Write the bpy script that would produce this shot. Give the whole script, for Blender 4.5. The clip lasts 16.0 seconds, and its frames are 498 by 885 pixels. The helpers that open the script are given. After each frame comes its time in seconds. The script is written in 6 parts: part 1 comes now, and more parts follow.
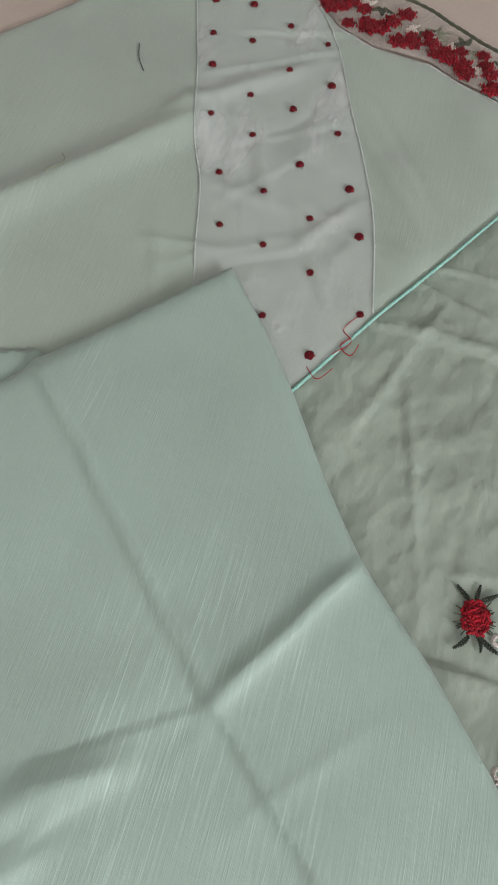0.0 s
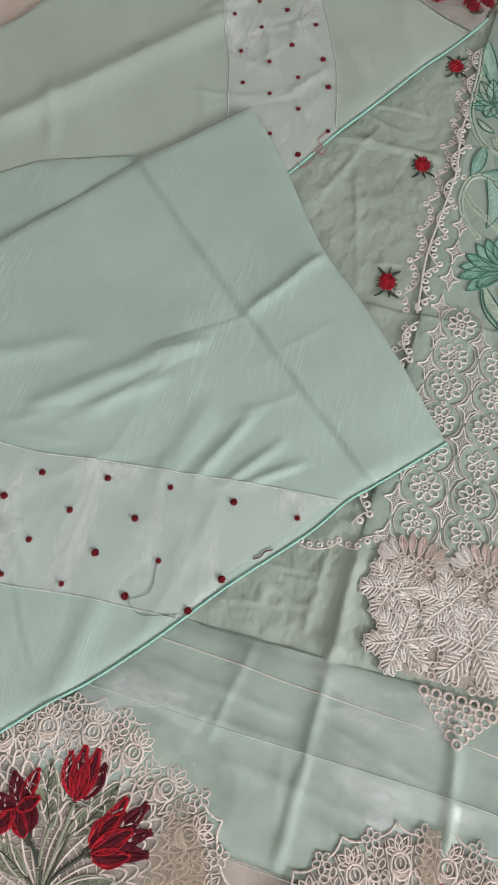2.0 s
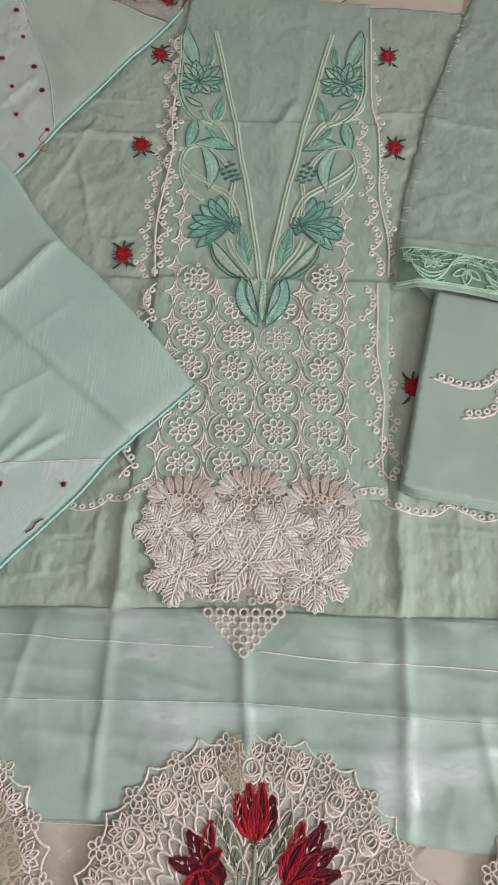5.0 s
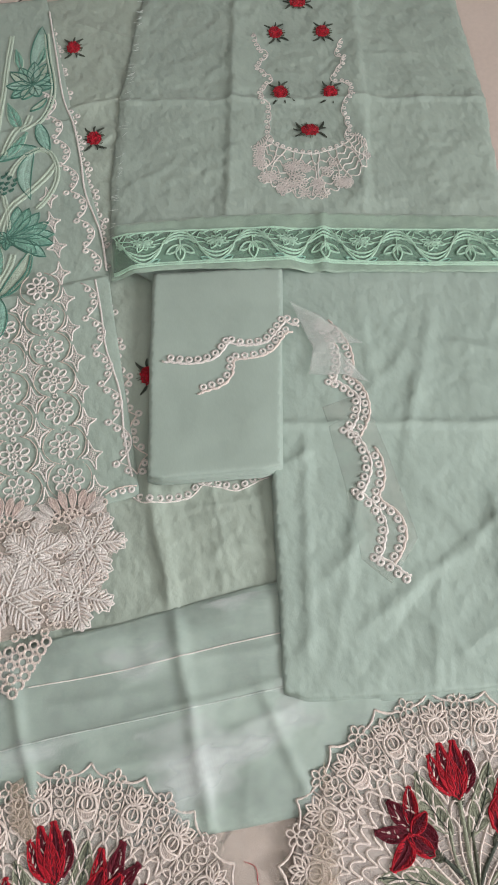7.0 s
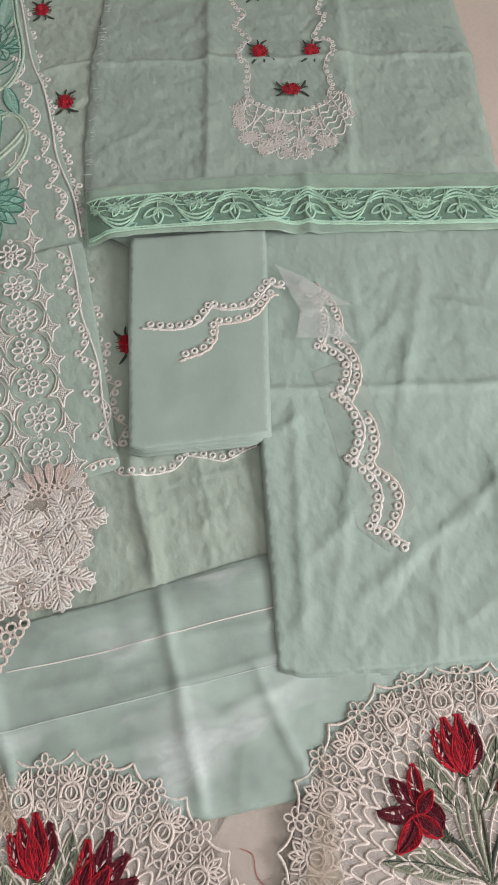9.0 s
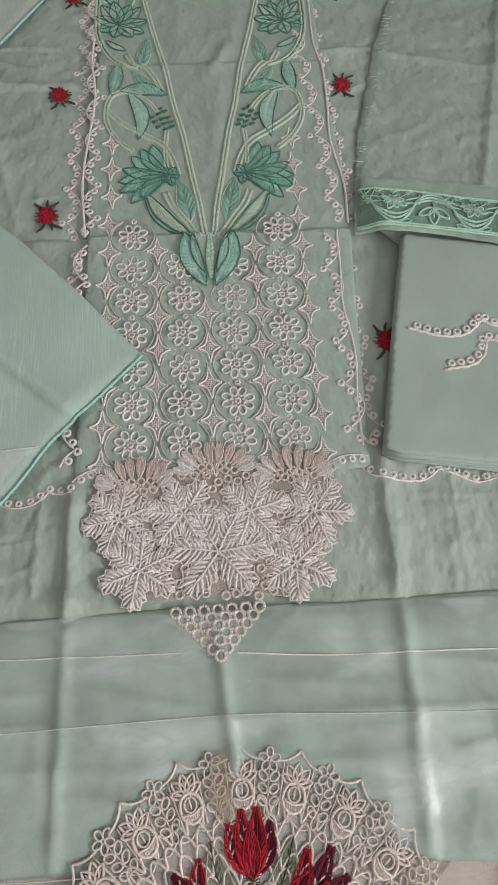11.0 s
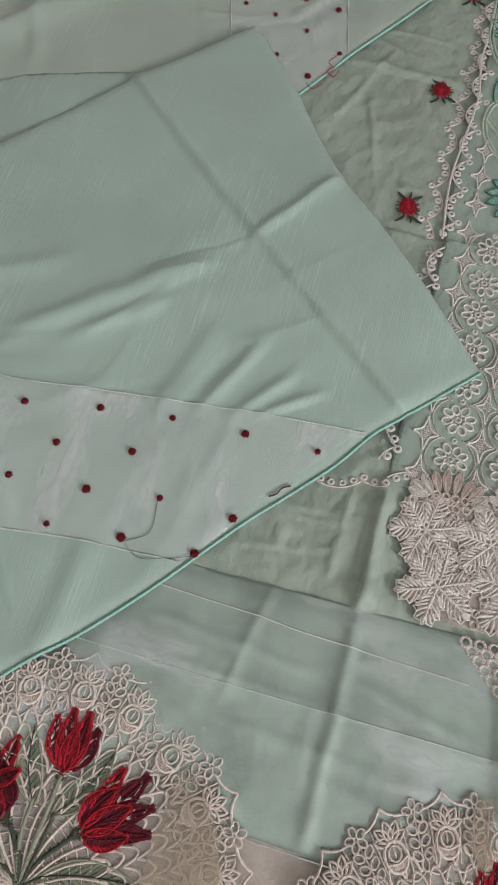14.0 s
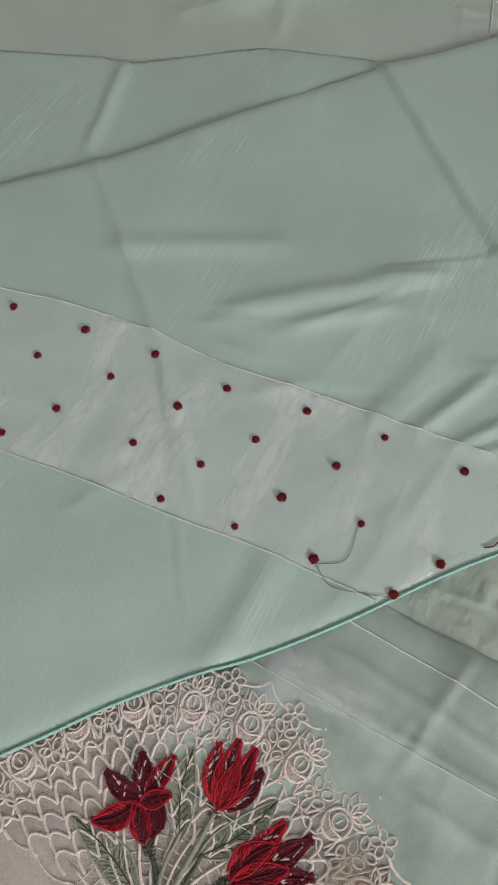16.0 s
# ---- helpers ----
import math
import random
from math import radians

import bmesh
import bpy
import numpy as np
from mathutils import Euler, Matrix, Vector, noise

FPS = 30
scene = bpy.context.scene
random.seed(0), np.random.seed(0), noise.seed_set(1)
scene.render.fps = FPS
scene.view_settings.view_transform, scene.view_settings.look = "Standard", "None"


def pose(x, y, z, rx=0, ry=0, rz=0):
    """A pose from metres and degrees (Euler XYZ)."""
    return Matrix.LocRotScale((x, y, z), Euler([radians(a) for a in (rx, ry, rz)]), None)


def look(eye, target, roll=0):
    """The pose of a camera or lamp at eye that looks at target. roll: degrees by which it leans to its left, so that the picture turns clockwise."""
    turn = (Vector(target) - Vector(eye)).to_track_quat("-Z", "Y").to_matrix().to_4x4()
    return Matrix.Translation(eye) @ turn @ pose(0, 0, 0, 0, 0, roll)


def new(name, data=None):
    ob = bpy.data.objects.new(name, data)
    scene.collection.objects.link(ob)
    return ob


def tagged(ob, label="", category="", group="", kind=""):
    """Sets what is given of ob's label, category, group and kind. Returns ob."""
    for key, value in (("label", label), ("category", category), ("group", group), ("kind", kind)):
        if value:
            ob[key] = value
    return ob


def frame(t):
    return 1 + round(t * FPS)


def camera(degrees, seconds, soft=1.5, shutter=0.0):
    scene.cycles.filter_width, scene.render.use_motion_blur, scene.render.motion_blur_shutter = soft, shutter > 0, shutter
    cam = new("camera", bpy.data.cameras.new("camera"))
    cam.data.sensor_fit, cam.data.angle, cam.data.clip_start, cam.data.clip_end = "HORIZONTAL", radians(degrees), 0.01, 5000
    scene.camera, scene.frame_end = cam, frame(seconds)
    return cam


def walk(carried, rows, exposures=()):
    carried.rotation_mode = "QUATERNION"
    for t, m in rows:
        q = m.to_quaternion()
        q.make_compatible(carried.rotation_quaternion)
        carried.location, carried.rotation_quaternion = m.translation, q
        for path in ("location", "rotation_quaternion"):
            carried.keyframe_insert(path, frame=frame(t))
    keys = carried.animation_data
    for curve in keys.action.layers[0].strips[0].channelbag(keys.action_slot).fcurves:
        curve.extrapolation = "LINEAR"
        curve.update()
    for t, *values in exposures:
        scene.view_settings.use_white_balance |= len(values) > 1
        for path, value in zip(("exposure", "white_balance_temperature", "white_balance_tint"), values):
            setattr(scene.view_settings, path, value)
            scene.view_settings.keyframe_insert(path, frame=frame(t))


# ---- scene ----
cam = camera(40.0, 16.0)
PATH = [
    (0, (-0.2797, -0.0236, 0.435), (-0.5121, 0.8147, -1.366), 0.9),
    (0.5, (-0.2484, -0.1457, 0.517), (-0.4528, 0.6205, -1.32), 1.1),
    (1, (-0.2204, -0.2707, 0.595), (-0.4311, 0.4388, -1.262), -0.8),
    (1.5, (-0.2057, -0.3507, 0.655), (-0.4282, 0.3411, -1.209), -2.1),
    (2, (-0.1833, -0.3912, 0.674), (-0.4139, 0.3191, -1.181), -2.5),
    (2.5, (-0.1636, -0.4024, 0.678), (-0.3801, 0.3283, -1.171), -2.1),
    (3, (-0.1581, -0.43, 0.682), (-0.3653, 0.3272, -1.158), -1.2),
    (3.5, (-0.1423, -0.4536, 0.691), (-0.3163, 0.3489, -1.132), -0.1),
    (4, (-0.0959, -0.4565, 0.687), (-0.1981, 0.3678, -1.132), 1.2),
    (4.5, (-0.0622, -0.4587, 0.668), (-0.1039, 0.3645, -1.155), 1.7),
    (5, (-0.0131, -0.4525, 0.669), (-0.0033, 0.3796, -1.15), 1.6),
    (5.2, (0.0126, -0.4517, 0.668), (0.0443, 0.3802, -1.15), 1.3),
    (7.3, (0.177, -0.4689, 0.65), (0.4303, 0.3106, -1.175), 1.1),
    (7.5, (0.1775, -0.4708, 0.646), (0.4375, 0.3032, -1.18), 1.1),
    (8, (0.1846, -0.4741, 0.633), (0.4557, 0.2708, -1.203), 1.6),
    (8.2, (0.185, -0.4792, 0.624), (0.4585, 0.253, -1.217), 2.0),
    (10.3, (0.0583, -0.4444, 0.601), (0.2617, 0.4303, -1.186), 3.2),
    (10.5, (0.0293, -0.4368, 0.595), (0.219, 0.4425, -1.191), 4.0),
    (11, (-0.0144, -0.4363, 0.576), (0.116, 0.3832, -1.244), 4.6),
    (11.5, (-0.0255, -0.4714, 0.577), (0.0496, 0.2582, -1.283), 3.5),
    (12, (-0.0302, -0.4883, 0.582), (0.029, 0.2236, -1.286), 4.2),
    (12.5, (-0.0797, -0.4666, 0.579), (-0.0416, 0.2696, -1.28), 6.1),
    (13, (-0.1307, -0.4546, 0.579), (-0.1374, 0.3128, -1.268), 6.9),
    (13.5, (-0.1646, -0.4442, 0.568), (-0.2508, 0.3368, -1.271), 5.1),
    (14, (-0.208, -0.4447, 0.567), (-0.3717, 0.3317, -1.269), 3.4),
    (14.5, (-0.2318, -0.4449, 0.563), (-0.479, 0.322, -1.268), 0.6),
    (15, (-0.2636, -0.4536, 0.553), (-0.5691, 0.3181, -1.266), 0.3),
    (15.5, (-0.3008, -0.4617, 0.533), (-0.6422, 0.3012, -1.284), 1.0),
    (16, (-0.3232, -0.4596, 0.511), (-0.6872, 0.2723, -1.315), 1.3),
]
EXPOSURES = [(0.0, -0.26), (1.5, -0.22), (3.5, -0.16), (5.0, -0.28), (8.0, -0.32), (12.0, -0.53), (14.0, -0.56), (16.0, -0.50)]
walk(cam, [(t, look(eye, target, roll)) for t, eye, target, roll in PATH], EXPOSURES)

# ---- daylight: windows in two walls of a plain room, weak lamp added north ----
sky_world = bpy.data.worlds.new("sky_world")
scene.world = sky_world
sky_world.use_nodes = True
wn = sky_world.node_tree
sky = wn.nodes.new("ShaderNodeTexSky")
sky.sky_type, sky.sun_disc = "NISHITA", False
sky.sun_elevation, sky.sun_rotation = radians(40), radians(200)
wn.links.new(sky.outputs[0], wn.nodes["Background"].inputs[0])
wn.nodes["Background"].inputs[1].default_value = 0.1


def window_lamp(name, x, y, z, turn, w, h, power, colour):
    data = bpy.data.lights.new(name, "AREA")
    data.shape, data.size, data.size_y, data.energy, data.color = "RECTANGLE", w, h, power, colour
    ob = new(name, data)
    ob.matrix_world = pose(x, y, z, 90, 0, turn)
    return ob


window_lamp("window_light", 2.06, -1.3, 1.3, 90, 0.8, 0.95, 85, (1.0, 0.985, 0.99))
window_lamp("south_window_light", 0.1, -2.06, 1.5, 0, 1.0, 1.2, 9, (1.0, 0.985, 0.97))
# Unseen north lamp, added only to put sheen on the silk creases.
window_lamp("north_window_light", -0.5, 2.16, 1.75, 180, 1.2, 1.0, 1.2, (0.97, 0.985, 1.0))

# ---- materials ----
MINT = (0.40, 0.525, 0.47)


def material(name, colour, rough=0.6, metal=0.0, sheen=0.0, spec=0.5):
    m = bpy.data.materials.new(name)
    m.use_nodes = True
    b = m.node_tree.nodes["Principled BSDF"]
    b.inputs["Base Color"].default_value = (*colour, 1)
    b.inputs["Roughness"].default_value = rough
    b.inputs["Metallic"].default_value = metal
    b.inputs["Sheen Weight"].default_value = sheen
    b.inputs["Sheen Roughness"].default_value = 0.4
    b.inputs["Specular IOR Level"].default_value = spec
    return m, m.node_tree, b


def coords(nt, turn=0.0, scale=(1, 1, 1)):
    tc, mp = nt.nodes.new("ShaderNodeTexCoord"), nt.nodes.new("ShaderNodeMapping")
    mp.inputs["Rotation"].default_value = (0, 0, radians(turn))
    mp.inputs["Scale"].default_value = scale
    nt.links.new(tc.outputs["Object"], mp.inputs[0])
    return mp.outputs[0]


def grain(nt, where, scale, detail=3.0, rough=0.55):
    n = nt.nodes.new("ShaderNodeTexNoise")
    n.inputs["Scale"].default_value, n.inputs["Detail"].default_value = scale, detail
    n.inputs["Roughness"].default_value = rough
    nt.links.new(where, n.inputs["Vector"])
    return n.outputs[0]


def ramp(nt, fac, stops):
    r = nt.nodes.new("ShaderNodeValToRGB")
    while len(r.color_ramp.elements) < len(stops):
        r.color_ramp.elements.new(0.5)
    for e, (p, c) in zip(r.color_ramp.elements, stops):
        e.position, e.color = p, (*c, 1) if len(c) == 3 else c
    nt.links.new(fac, r.inputs[0])
    return r.outputs[0]


def mixed(nt, kind, fac, a, b):
    m = nt.nodes.new("ShaderNodeMix")
    m.data_type, m.blend_type = "RGBA", kind
    m.inputs[0].default_value = fac
    nt.links.new(a, m.inputs[6])
    nt.links.new(b, m.inputs[7])
    return m.outputs[2]


def summed(nt, a, b, k):
    m = nt.nodes.new("ShaderNodeMath")
    m.operation = "MULTIPLY_ADD"
    m.inputs[1].default_value = k
    nt.links.new(b, m.inputs[0])
    nt.links.new(a, m.inputs[2])
    return m.outputs[0]


def relief(nt, b, height, strength, distance):
    n = nt.nodes.new("ShaderNodeBump")
    n.inputs["Strength"].default_value, n.inputs["Distance"].default_value = strength, distance
    nt.links.new(height, n.inputs["Height"])
    nt.links.new(n.outputs[0], b.inputs["Normal"])


def times(c, k):
    return tuple(min(1.0, v * k) for v in c)


def silk(name, colour, turn, rough=0.42, sheen=0.4, slub=1.0, crumple=0.3):
    """Woven silk: slubs along one direction, faint cross threads, soft crumpling."""
    m, nt, b = material(name, colour, rough, 0, sheen, 0.45)
    along = grain(nt, coords(nt, turn, (700, 22, 60)), 1.0, 3)
    across = grain(nt, coords(nt, turn + 90, (900, 40, 60)), 1.0, 2)
    soft = grain(nt, coords(nt, turn, (1, 1, 1)), 7.0, 4)
    patch = grain(nt, coords(nt, turn + 20, (9, 4, 9)), 1.0, 2)
    base = ramp(nt, soft, [(0.3, times(colour, 0.93)), (0.5, colour), (0.72, times(colour, 1.06))])
    strength = nt.nodes.new("ShaderNodeMath")
    strength.operation = "MULTIPLY"
    nt.links.new(ramp(nt, along, [(0.5, (0, 0, 0)), (0.75, (1, 1, 1))]), strength.inputs[0])
    nt.links.new(ramp(nt, patch, [(0.50, (0.03, 0.03, 0.03)), (0.74, (1, 1, 1))]), strength.inputs[1])
    mx = nt.nodes.new("ShaderNodeMix")
    mx.data_type = "RGBA"
    fade = nt.nodes.new("ShaderNodeMath")
    fade.operation = "MULTIPLY"
    fade.inputs[1].default_value = 0.85 * slub
    nt.links.new(strength.outputs[0], fade.inputs[0])
    nt.links.new(fade.outputs[0], mx.inputs[0])
    nt.links.new(base, mx.inputs[6])
    mx.inputs[7].default_value = (*times(colour, 1.55), 1)
    nt.links.new(mx.outputs[2], b.inputs["Base Color"])
    h = summed(nt, across, strength.outputs[0], 0.5)
    h = summed(nt, h, grain(nt, coords(nt, 12), 38, 4), 6 * crumple)
    relief(nt, b, h, 0.4, 0.0007)
    return m


def cotton(name, colour, turn=0.0, rough=0.62, crumple=1.0):
    """Lawn cotton that has been folded and is crumpled all over."""
    m, nt, b = material(name, colour, rough, 0, 0.15, 0.35)
    soft = grain(nt, coords(nt, turn), 9, 4)
    fine = grain(nt, coords(nt, turn, (1, 1, 1)), 420, 2)
    weave = grain(nt, coords(nt, turn, (1500, 160, 60)), 1, 2)
    c1 = ramp(nt, soft, [(0.3, times(colour, 0.92)), (0.7, times(colour, 1.07))])
    c2 = ramp(nt, weave, [(0.3, (0.93, 0.93, 0.93)), (0.7, (1, 1, 1))])
    nt.links.new(mixed(nt, "MULTIPLY", 0.8, c1, c2), b.inputs["Base Color"])
    wr = nt.nodes.new("ShaderNodeTexNoise")
    wr.noise_type = "RIDGED_MULTIFRACTAL"
    wr.inputs["Scale"].default_value, wr.inputs["Detail"].default_value = 30, 2
    nt.links.new(coords(nt, turn + 25, (1, 0.7, 1)), wr.inputs["Vector"])
    crum = grain(nt, coords(nt, turn + 40, (1, 0.7, 1)), 82, 1.5, 0.5)
    h = summed(nt, crum, wr.outputs[0], 0.16)
    h = summed(nt, h, fine, 0.03)
    h = summed(nt, h, weave, 0.05)
    relief(nt, b, h, 0.75 * crumple, 0.0046)
    return m


def organza(name, colour, cover, rough=0.35, turn=0.0):
    """Sheer cloth: threads that cover part of what lies beneath."""
    m, nt, b = material(name, colour, rough, 0, 0.35, 0.6)
    crinkle = grain(nt, coords(nt, turn, (1, 1, 1)), 14, 4, 0.6)
    fine = grain(nt, coords(nt, turn, (500, 60, 60)), 1, 2)
    grit = grain(nt, coords(nt, turn), 900, 1)
    nt.links.new(ramp(nt, crinkle, [(0.3, times(colour, 0.9)), (0.7, times(colour, 1.1))]), b.inputs["Base Color"])
    h = summed(nt, crinkle, fine, 0.12)
    h = summed(nt, h, grit, 0.08)
    relief(nt, b, h, 0.5, 0.002)
    clear, mx = nt.nodes.new("ShaderNodeBsdfTransparent"), nt.nodes.new("ShaderNodeMixShader")
    fac = ramp(nt, summed(nt, crinkle, grit, 0.35), [(0.42, (cover - 0.16,) * 3), (0.85, (min(1, cover + 0.2),) * 3)])
    nt.links.new(fac, mx.inputs[0])
    nt.links.new(clear.outputs[0], mx.inputs[1])
    nt.links.new(b.outputs[0], mx.inputs[2])
    nt.links.new(mx.outputs[0], nt.nodes["Material Output"].inputs[0])
    return m


def thread(name, colour, rough=0.5, vary=0.22):
    """Embroidery thread: each stitch a little lighter or darker."""
    m, nt, b = material(name, colour, rough + 0.2, 0, 0.15, 0.25)
    geo = nt.nodes.new("ShaderNodeNewGeometry")
    info = nt.nodes.new("ShaderNodeObjectInfo")
    c1 = ramp(nt, geo.outputs["Random Per Island"], [(0, times(colour, 1 - vary)), (1, times(colour, 1 + vary))])
    c2 = ramp(nt, info.outputs["Random"], [(0, (0.9, 0.9, 0.9)), (1, (1, 1, 1))])
    c3 = ramp(nt, grain(nt, coords(nt, 35, (1000, 520, 700)), 1, 2), [(0.34, (0.74, 0.74, 0.74)), (0.62, (1, 1, 1))])
    nt.links.new(mixed(nt, "MULTIPLY", 1, mixed(nt, "MULTIPLY", 1, c1, c2), c3), b.inputs["Base Color"])
    relief(nt, b, grain(nt, coords(nt, 35, (1000, 520, 700)), 1, 2), 0.9, 0.0014)
    return m


SILK_UP = silk("mint_silk_top", MINT, -56)
SILK_MID = silk("mint_silk_middle", times(MINT, 0.98), -33, slub=1.2)
SILK_LOW = silk("mint_silk_lower", (0.43, 0.515, 0.455), -45, slub=0.35, crumple=0.15)
LAWN = cotton("mint_lawn", (0.362, 0.428, 0.368))
LAWN_PANEL = cotton("mint_lawn_panel", (0.355, 0.44, 0.385), 4, 0.5, 0.7)
LAWN_BACK = cotton("mint_lawn_back", (0.34, 0.415, 0.365), -17, 0.62, 1.0)
TROUSER = cotton("mint_cambric", (0.36, 0.45, 0.40), -15, 0.6, 0.7)
CARD = cotton("mint_cambric_smooth", (0.36, 0.445, 0.395), -15, 0.5, 0.12)
ORGANZA = organza("mint_organza", (0.405, 0.505, 0.447), 0.68, 0.48)


def glint_organza(name, colour, low_cover, high_cover, stretch=(1.5, 0.5, 1)):
    """Sheer cloth, nearly clear, with white glints painted as denser patches along crinkles."""
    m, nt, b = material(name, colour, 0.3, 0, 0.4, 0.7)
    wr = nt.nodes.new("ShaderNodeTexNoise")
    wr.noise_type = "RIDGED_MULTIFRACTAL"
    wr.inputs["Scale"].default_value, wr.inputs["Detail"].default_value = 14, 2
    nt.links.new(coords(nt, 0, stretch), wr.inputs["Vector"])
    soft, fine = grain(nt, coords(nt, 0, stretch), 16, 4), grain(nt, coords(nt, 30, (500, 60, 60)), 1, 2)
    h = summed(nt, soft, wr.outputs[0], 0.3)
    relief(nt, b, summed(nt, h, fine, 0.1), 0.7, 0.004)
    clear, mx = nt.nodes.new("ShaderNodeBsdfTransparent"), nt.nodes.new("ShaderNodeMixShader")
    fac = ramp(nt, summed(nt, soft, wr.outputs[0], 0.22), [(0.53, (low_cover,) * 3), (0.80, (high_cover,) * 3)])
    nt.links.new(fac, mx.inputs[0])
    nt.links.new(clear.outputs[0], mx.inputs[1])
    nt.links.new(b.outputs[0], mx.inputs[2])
    nt.links.new(mx.outputs[0], nt.nodes["Material Output"].inputs[0])
    return m


# Near-white patchy cover paints the sheen on the dotted bands.
ORGANZA_DOT = glint_organza("dotted_organza", (0.93, 0.96, 0.97), 0.13, 0.52)
ORGANZA_STRIP = organza("strip_organza", (0.42, 0.56, 0.46), 0.55, 0.4, -15)
TULLE = organza("cream_tulle", (0.67, 0.605, 0.56), 0.26, 0.5)
LACE_NET = organza("lace_net", (0.60, 0.52, 0.46), 0.36, 0.6)
TULLE_WHITE = organza("white_tulle", (0.72, 0.76, 0.73), 0.22, 0.4)
CREAM = thread("cream_thread", (0.88, 0.77, 0.71), 0.5, 0.12)
CREAM_PALE = thread("pale_cream_thread", (0.93, 0.86, 0.82), 0.5, 0.1)
TAN_PALE = thread("pale_tan_thread", (0.70, 0.61, 0.55), 0.5, 0.1)
PINK = thread("peach_thread", (0.88, 0.74, 0.68), 0.5, 0.1)
RED = thread("red_thread", (0.46, 0.012, 0.028), 0.45, 0.6)
WINE = thread("wine_thread", (0.14, 0.008, 0.022), 0.45, 0.4)
OLIVE = thread("olive_thread", (0.11, 0.12, 0.085))
SAGE = thread("sage_thread", (0.34, 0.36, 0.27))
DARKSTEM = thread("dark_stem_thread", (0.075, 0.09, 0.07))
TEAL = thread("teal_thread", (0.095, 0.25, 0.195))
SEA = thread("seafoam_thread", (0.38, 0.65, 0.545))
LEAFMINT = thread("pale_green_thread", (0.58, 0.70, 0.58), 0.5, 0.12)
SEAPALE = thread("pale_seafoam_thread", (0.48, 0.71, 0.61), 0.5, 0.14)
SEADEEP = thread("deep_seafoam_thread", (0.29, 0.56, 0.45), 0.5, 0.2)
BRIGHT = thread("bright_green_thread", (0.54, 0.79, 0.63))
PIPING = thread("turquoise_piping", (0.40, 0.76, 0.68), 0.4, 0.08)
HAIR = material("dark_sewing_thread", (0.03, 0.03, 0.03), 0.5)[0]
SEAM = thread("mint_seam_thread", (0.72, 0.80, 0.76), 0.5, 0.1)
WHITE_THREAD = thread("white_thread", (0.72, 0.77, 0.73))


def tile_material():
    m, nt, b = material("beige_tile", (0.62, 0.52, 0.46), 0.32)
    big, fine = grain(nt, coords(nt), 3.2, 5), grain(nt, coords(nt), 160, 3)
    info = nt.nodes.new("ShaderNodeObjectInfo")
    c1 = ramp(nt, big, [(0.3, (0.60, 0.505, 0.45)), (0.7, (0.67, 0.57, 0.51))])
    c2 = ramp(nt, fine, [(0.35, (0.95, 0.95, 0.95)), (0.65, (1, 1, 1))])
    c3 = ramp(nt, info.outputs["Random"], [(0, (0.95, 0.95, 0.95)), (1, (1, 1, 1))])
    nt.links.new(mixed(nt, "MULTIPLY", 1, mixed(nt, "MULTIPLY", 1, c1, c2), c3), b.inputs["Base Color"])
    nt.links.new(ramp(nt, fine, [(0.3, (0.28,) * 3), (0.7, (0.42,) * 3)]), b.inputs["Roughness"])
    relief(nt, b, fine, 0.1, 0.0004)
    return m


def plaster(name, colour):
    m, nt, b = material(name, colour, 0.85)
    n = grain(nt, coords(nt), 4, 5)
    nt.links.new(ramp(nt, n, [(0.3, times(colour, 0.95)), (0.7, times(colour, 1.03))]), b.inputs["Base Color"])
    relief(nt, b, grain(nt, coords(nt), 180, 3), 0.2, 0.001)
    return m


TILE, GROUT = tile_material(), plaster("grey_grout", (0.16, 0.14, 0.12))
WALL, CEIL = plaster("cream_wall_paint", (0.46, 0.44, 0.41)), plaster("white_ceiling_paint", (0.82, 0.81, 0.79))

# ---- small tools ----
def mesh_of(name, verts, faces, smooth=False):
    me = bpy.data.meshes.new(name)
    me.from_pydata(verts, [], faces)
    if smooth:
        me.polygons.foreach_set("use_smooth", [True] * len(me.polygons))
    me.update()
    return me


def part(name, data, mat, parent, label="", at=None):
    """One mesh under a thing or a part; data: a mesh, or a bmesh that is used up."""
    if isinstance(data, bmesh.types.BMesh):
        me = bpy.data.meshes.new(name)
        data.to_mesh(me)
        data.free()
        data = me
    if not data.materials:
        data.materials.append(mat)
    ob = new(name, data)
    if parent:
        ob.parent = parent
    if at is not None:
        ob.matrix_basis = at
    if label:
        ob["label"] = label
    return ob


def thing(name, label, category, kind="", group=""):
    return tagged(new(name), label, category, group, kind)


def box(name, x0, x1, y0, y1, z0, z1, mat, parent=None, label=""):
    v = [(x, y, z) for x in (x0, x1) for y in (y0, y1) for z in (z0, z1)]
    f = [(0, 1, 3, 2), (4, 6, 7, 5), (0, 4, 5, 1), (2, 3, 7, 6), (0, 2, 6, 4), (1, 5, 7, 3)]
    return part(name, mesh_of(name, v, f), mat, parent, label)


TABLE = np.random.RandomState(5).rand(256, 256)


def vnoise(x, y, size, seed=0):
    """Smooth value noise, -1 to 1, with lumps of the given size in metres."""
    u, v = np.asarray(x) / size + 37.7 * seed + 500, np.asarray(y) / size + 11.3 * seed + 500
    i, j = np.floor(u).astype(int), np.floor(v).astype(int)
    f, g = u - i, v - j
    f, g = f * f * (3 - 2 * f), g * g * (3 - 2 * g)
    q = lambda a, b: TABLE[a % 256, b % 256]
    n = (q(i, j) * (1 - f) + q(i + 1, j) * f) * (1 - g) + (q(i, j + 1) * (1 - f) + q(i + 1, j + 1) * f) * g
    return 2 * n - 1


def turned(x, y, degrees):
    c, s = math.cos(radians(degrees)), math.sin(radians(degrees))
    return c * x + s * y, -s * x + c * y


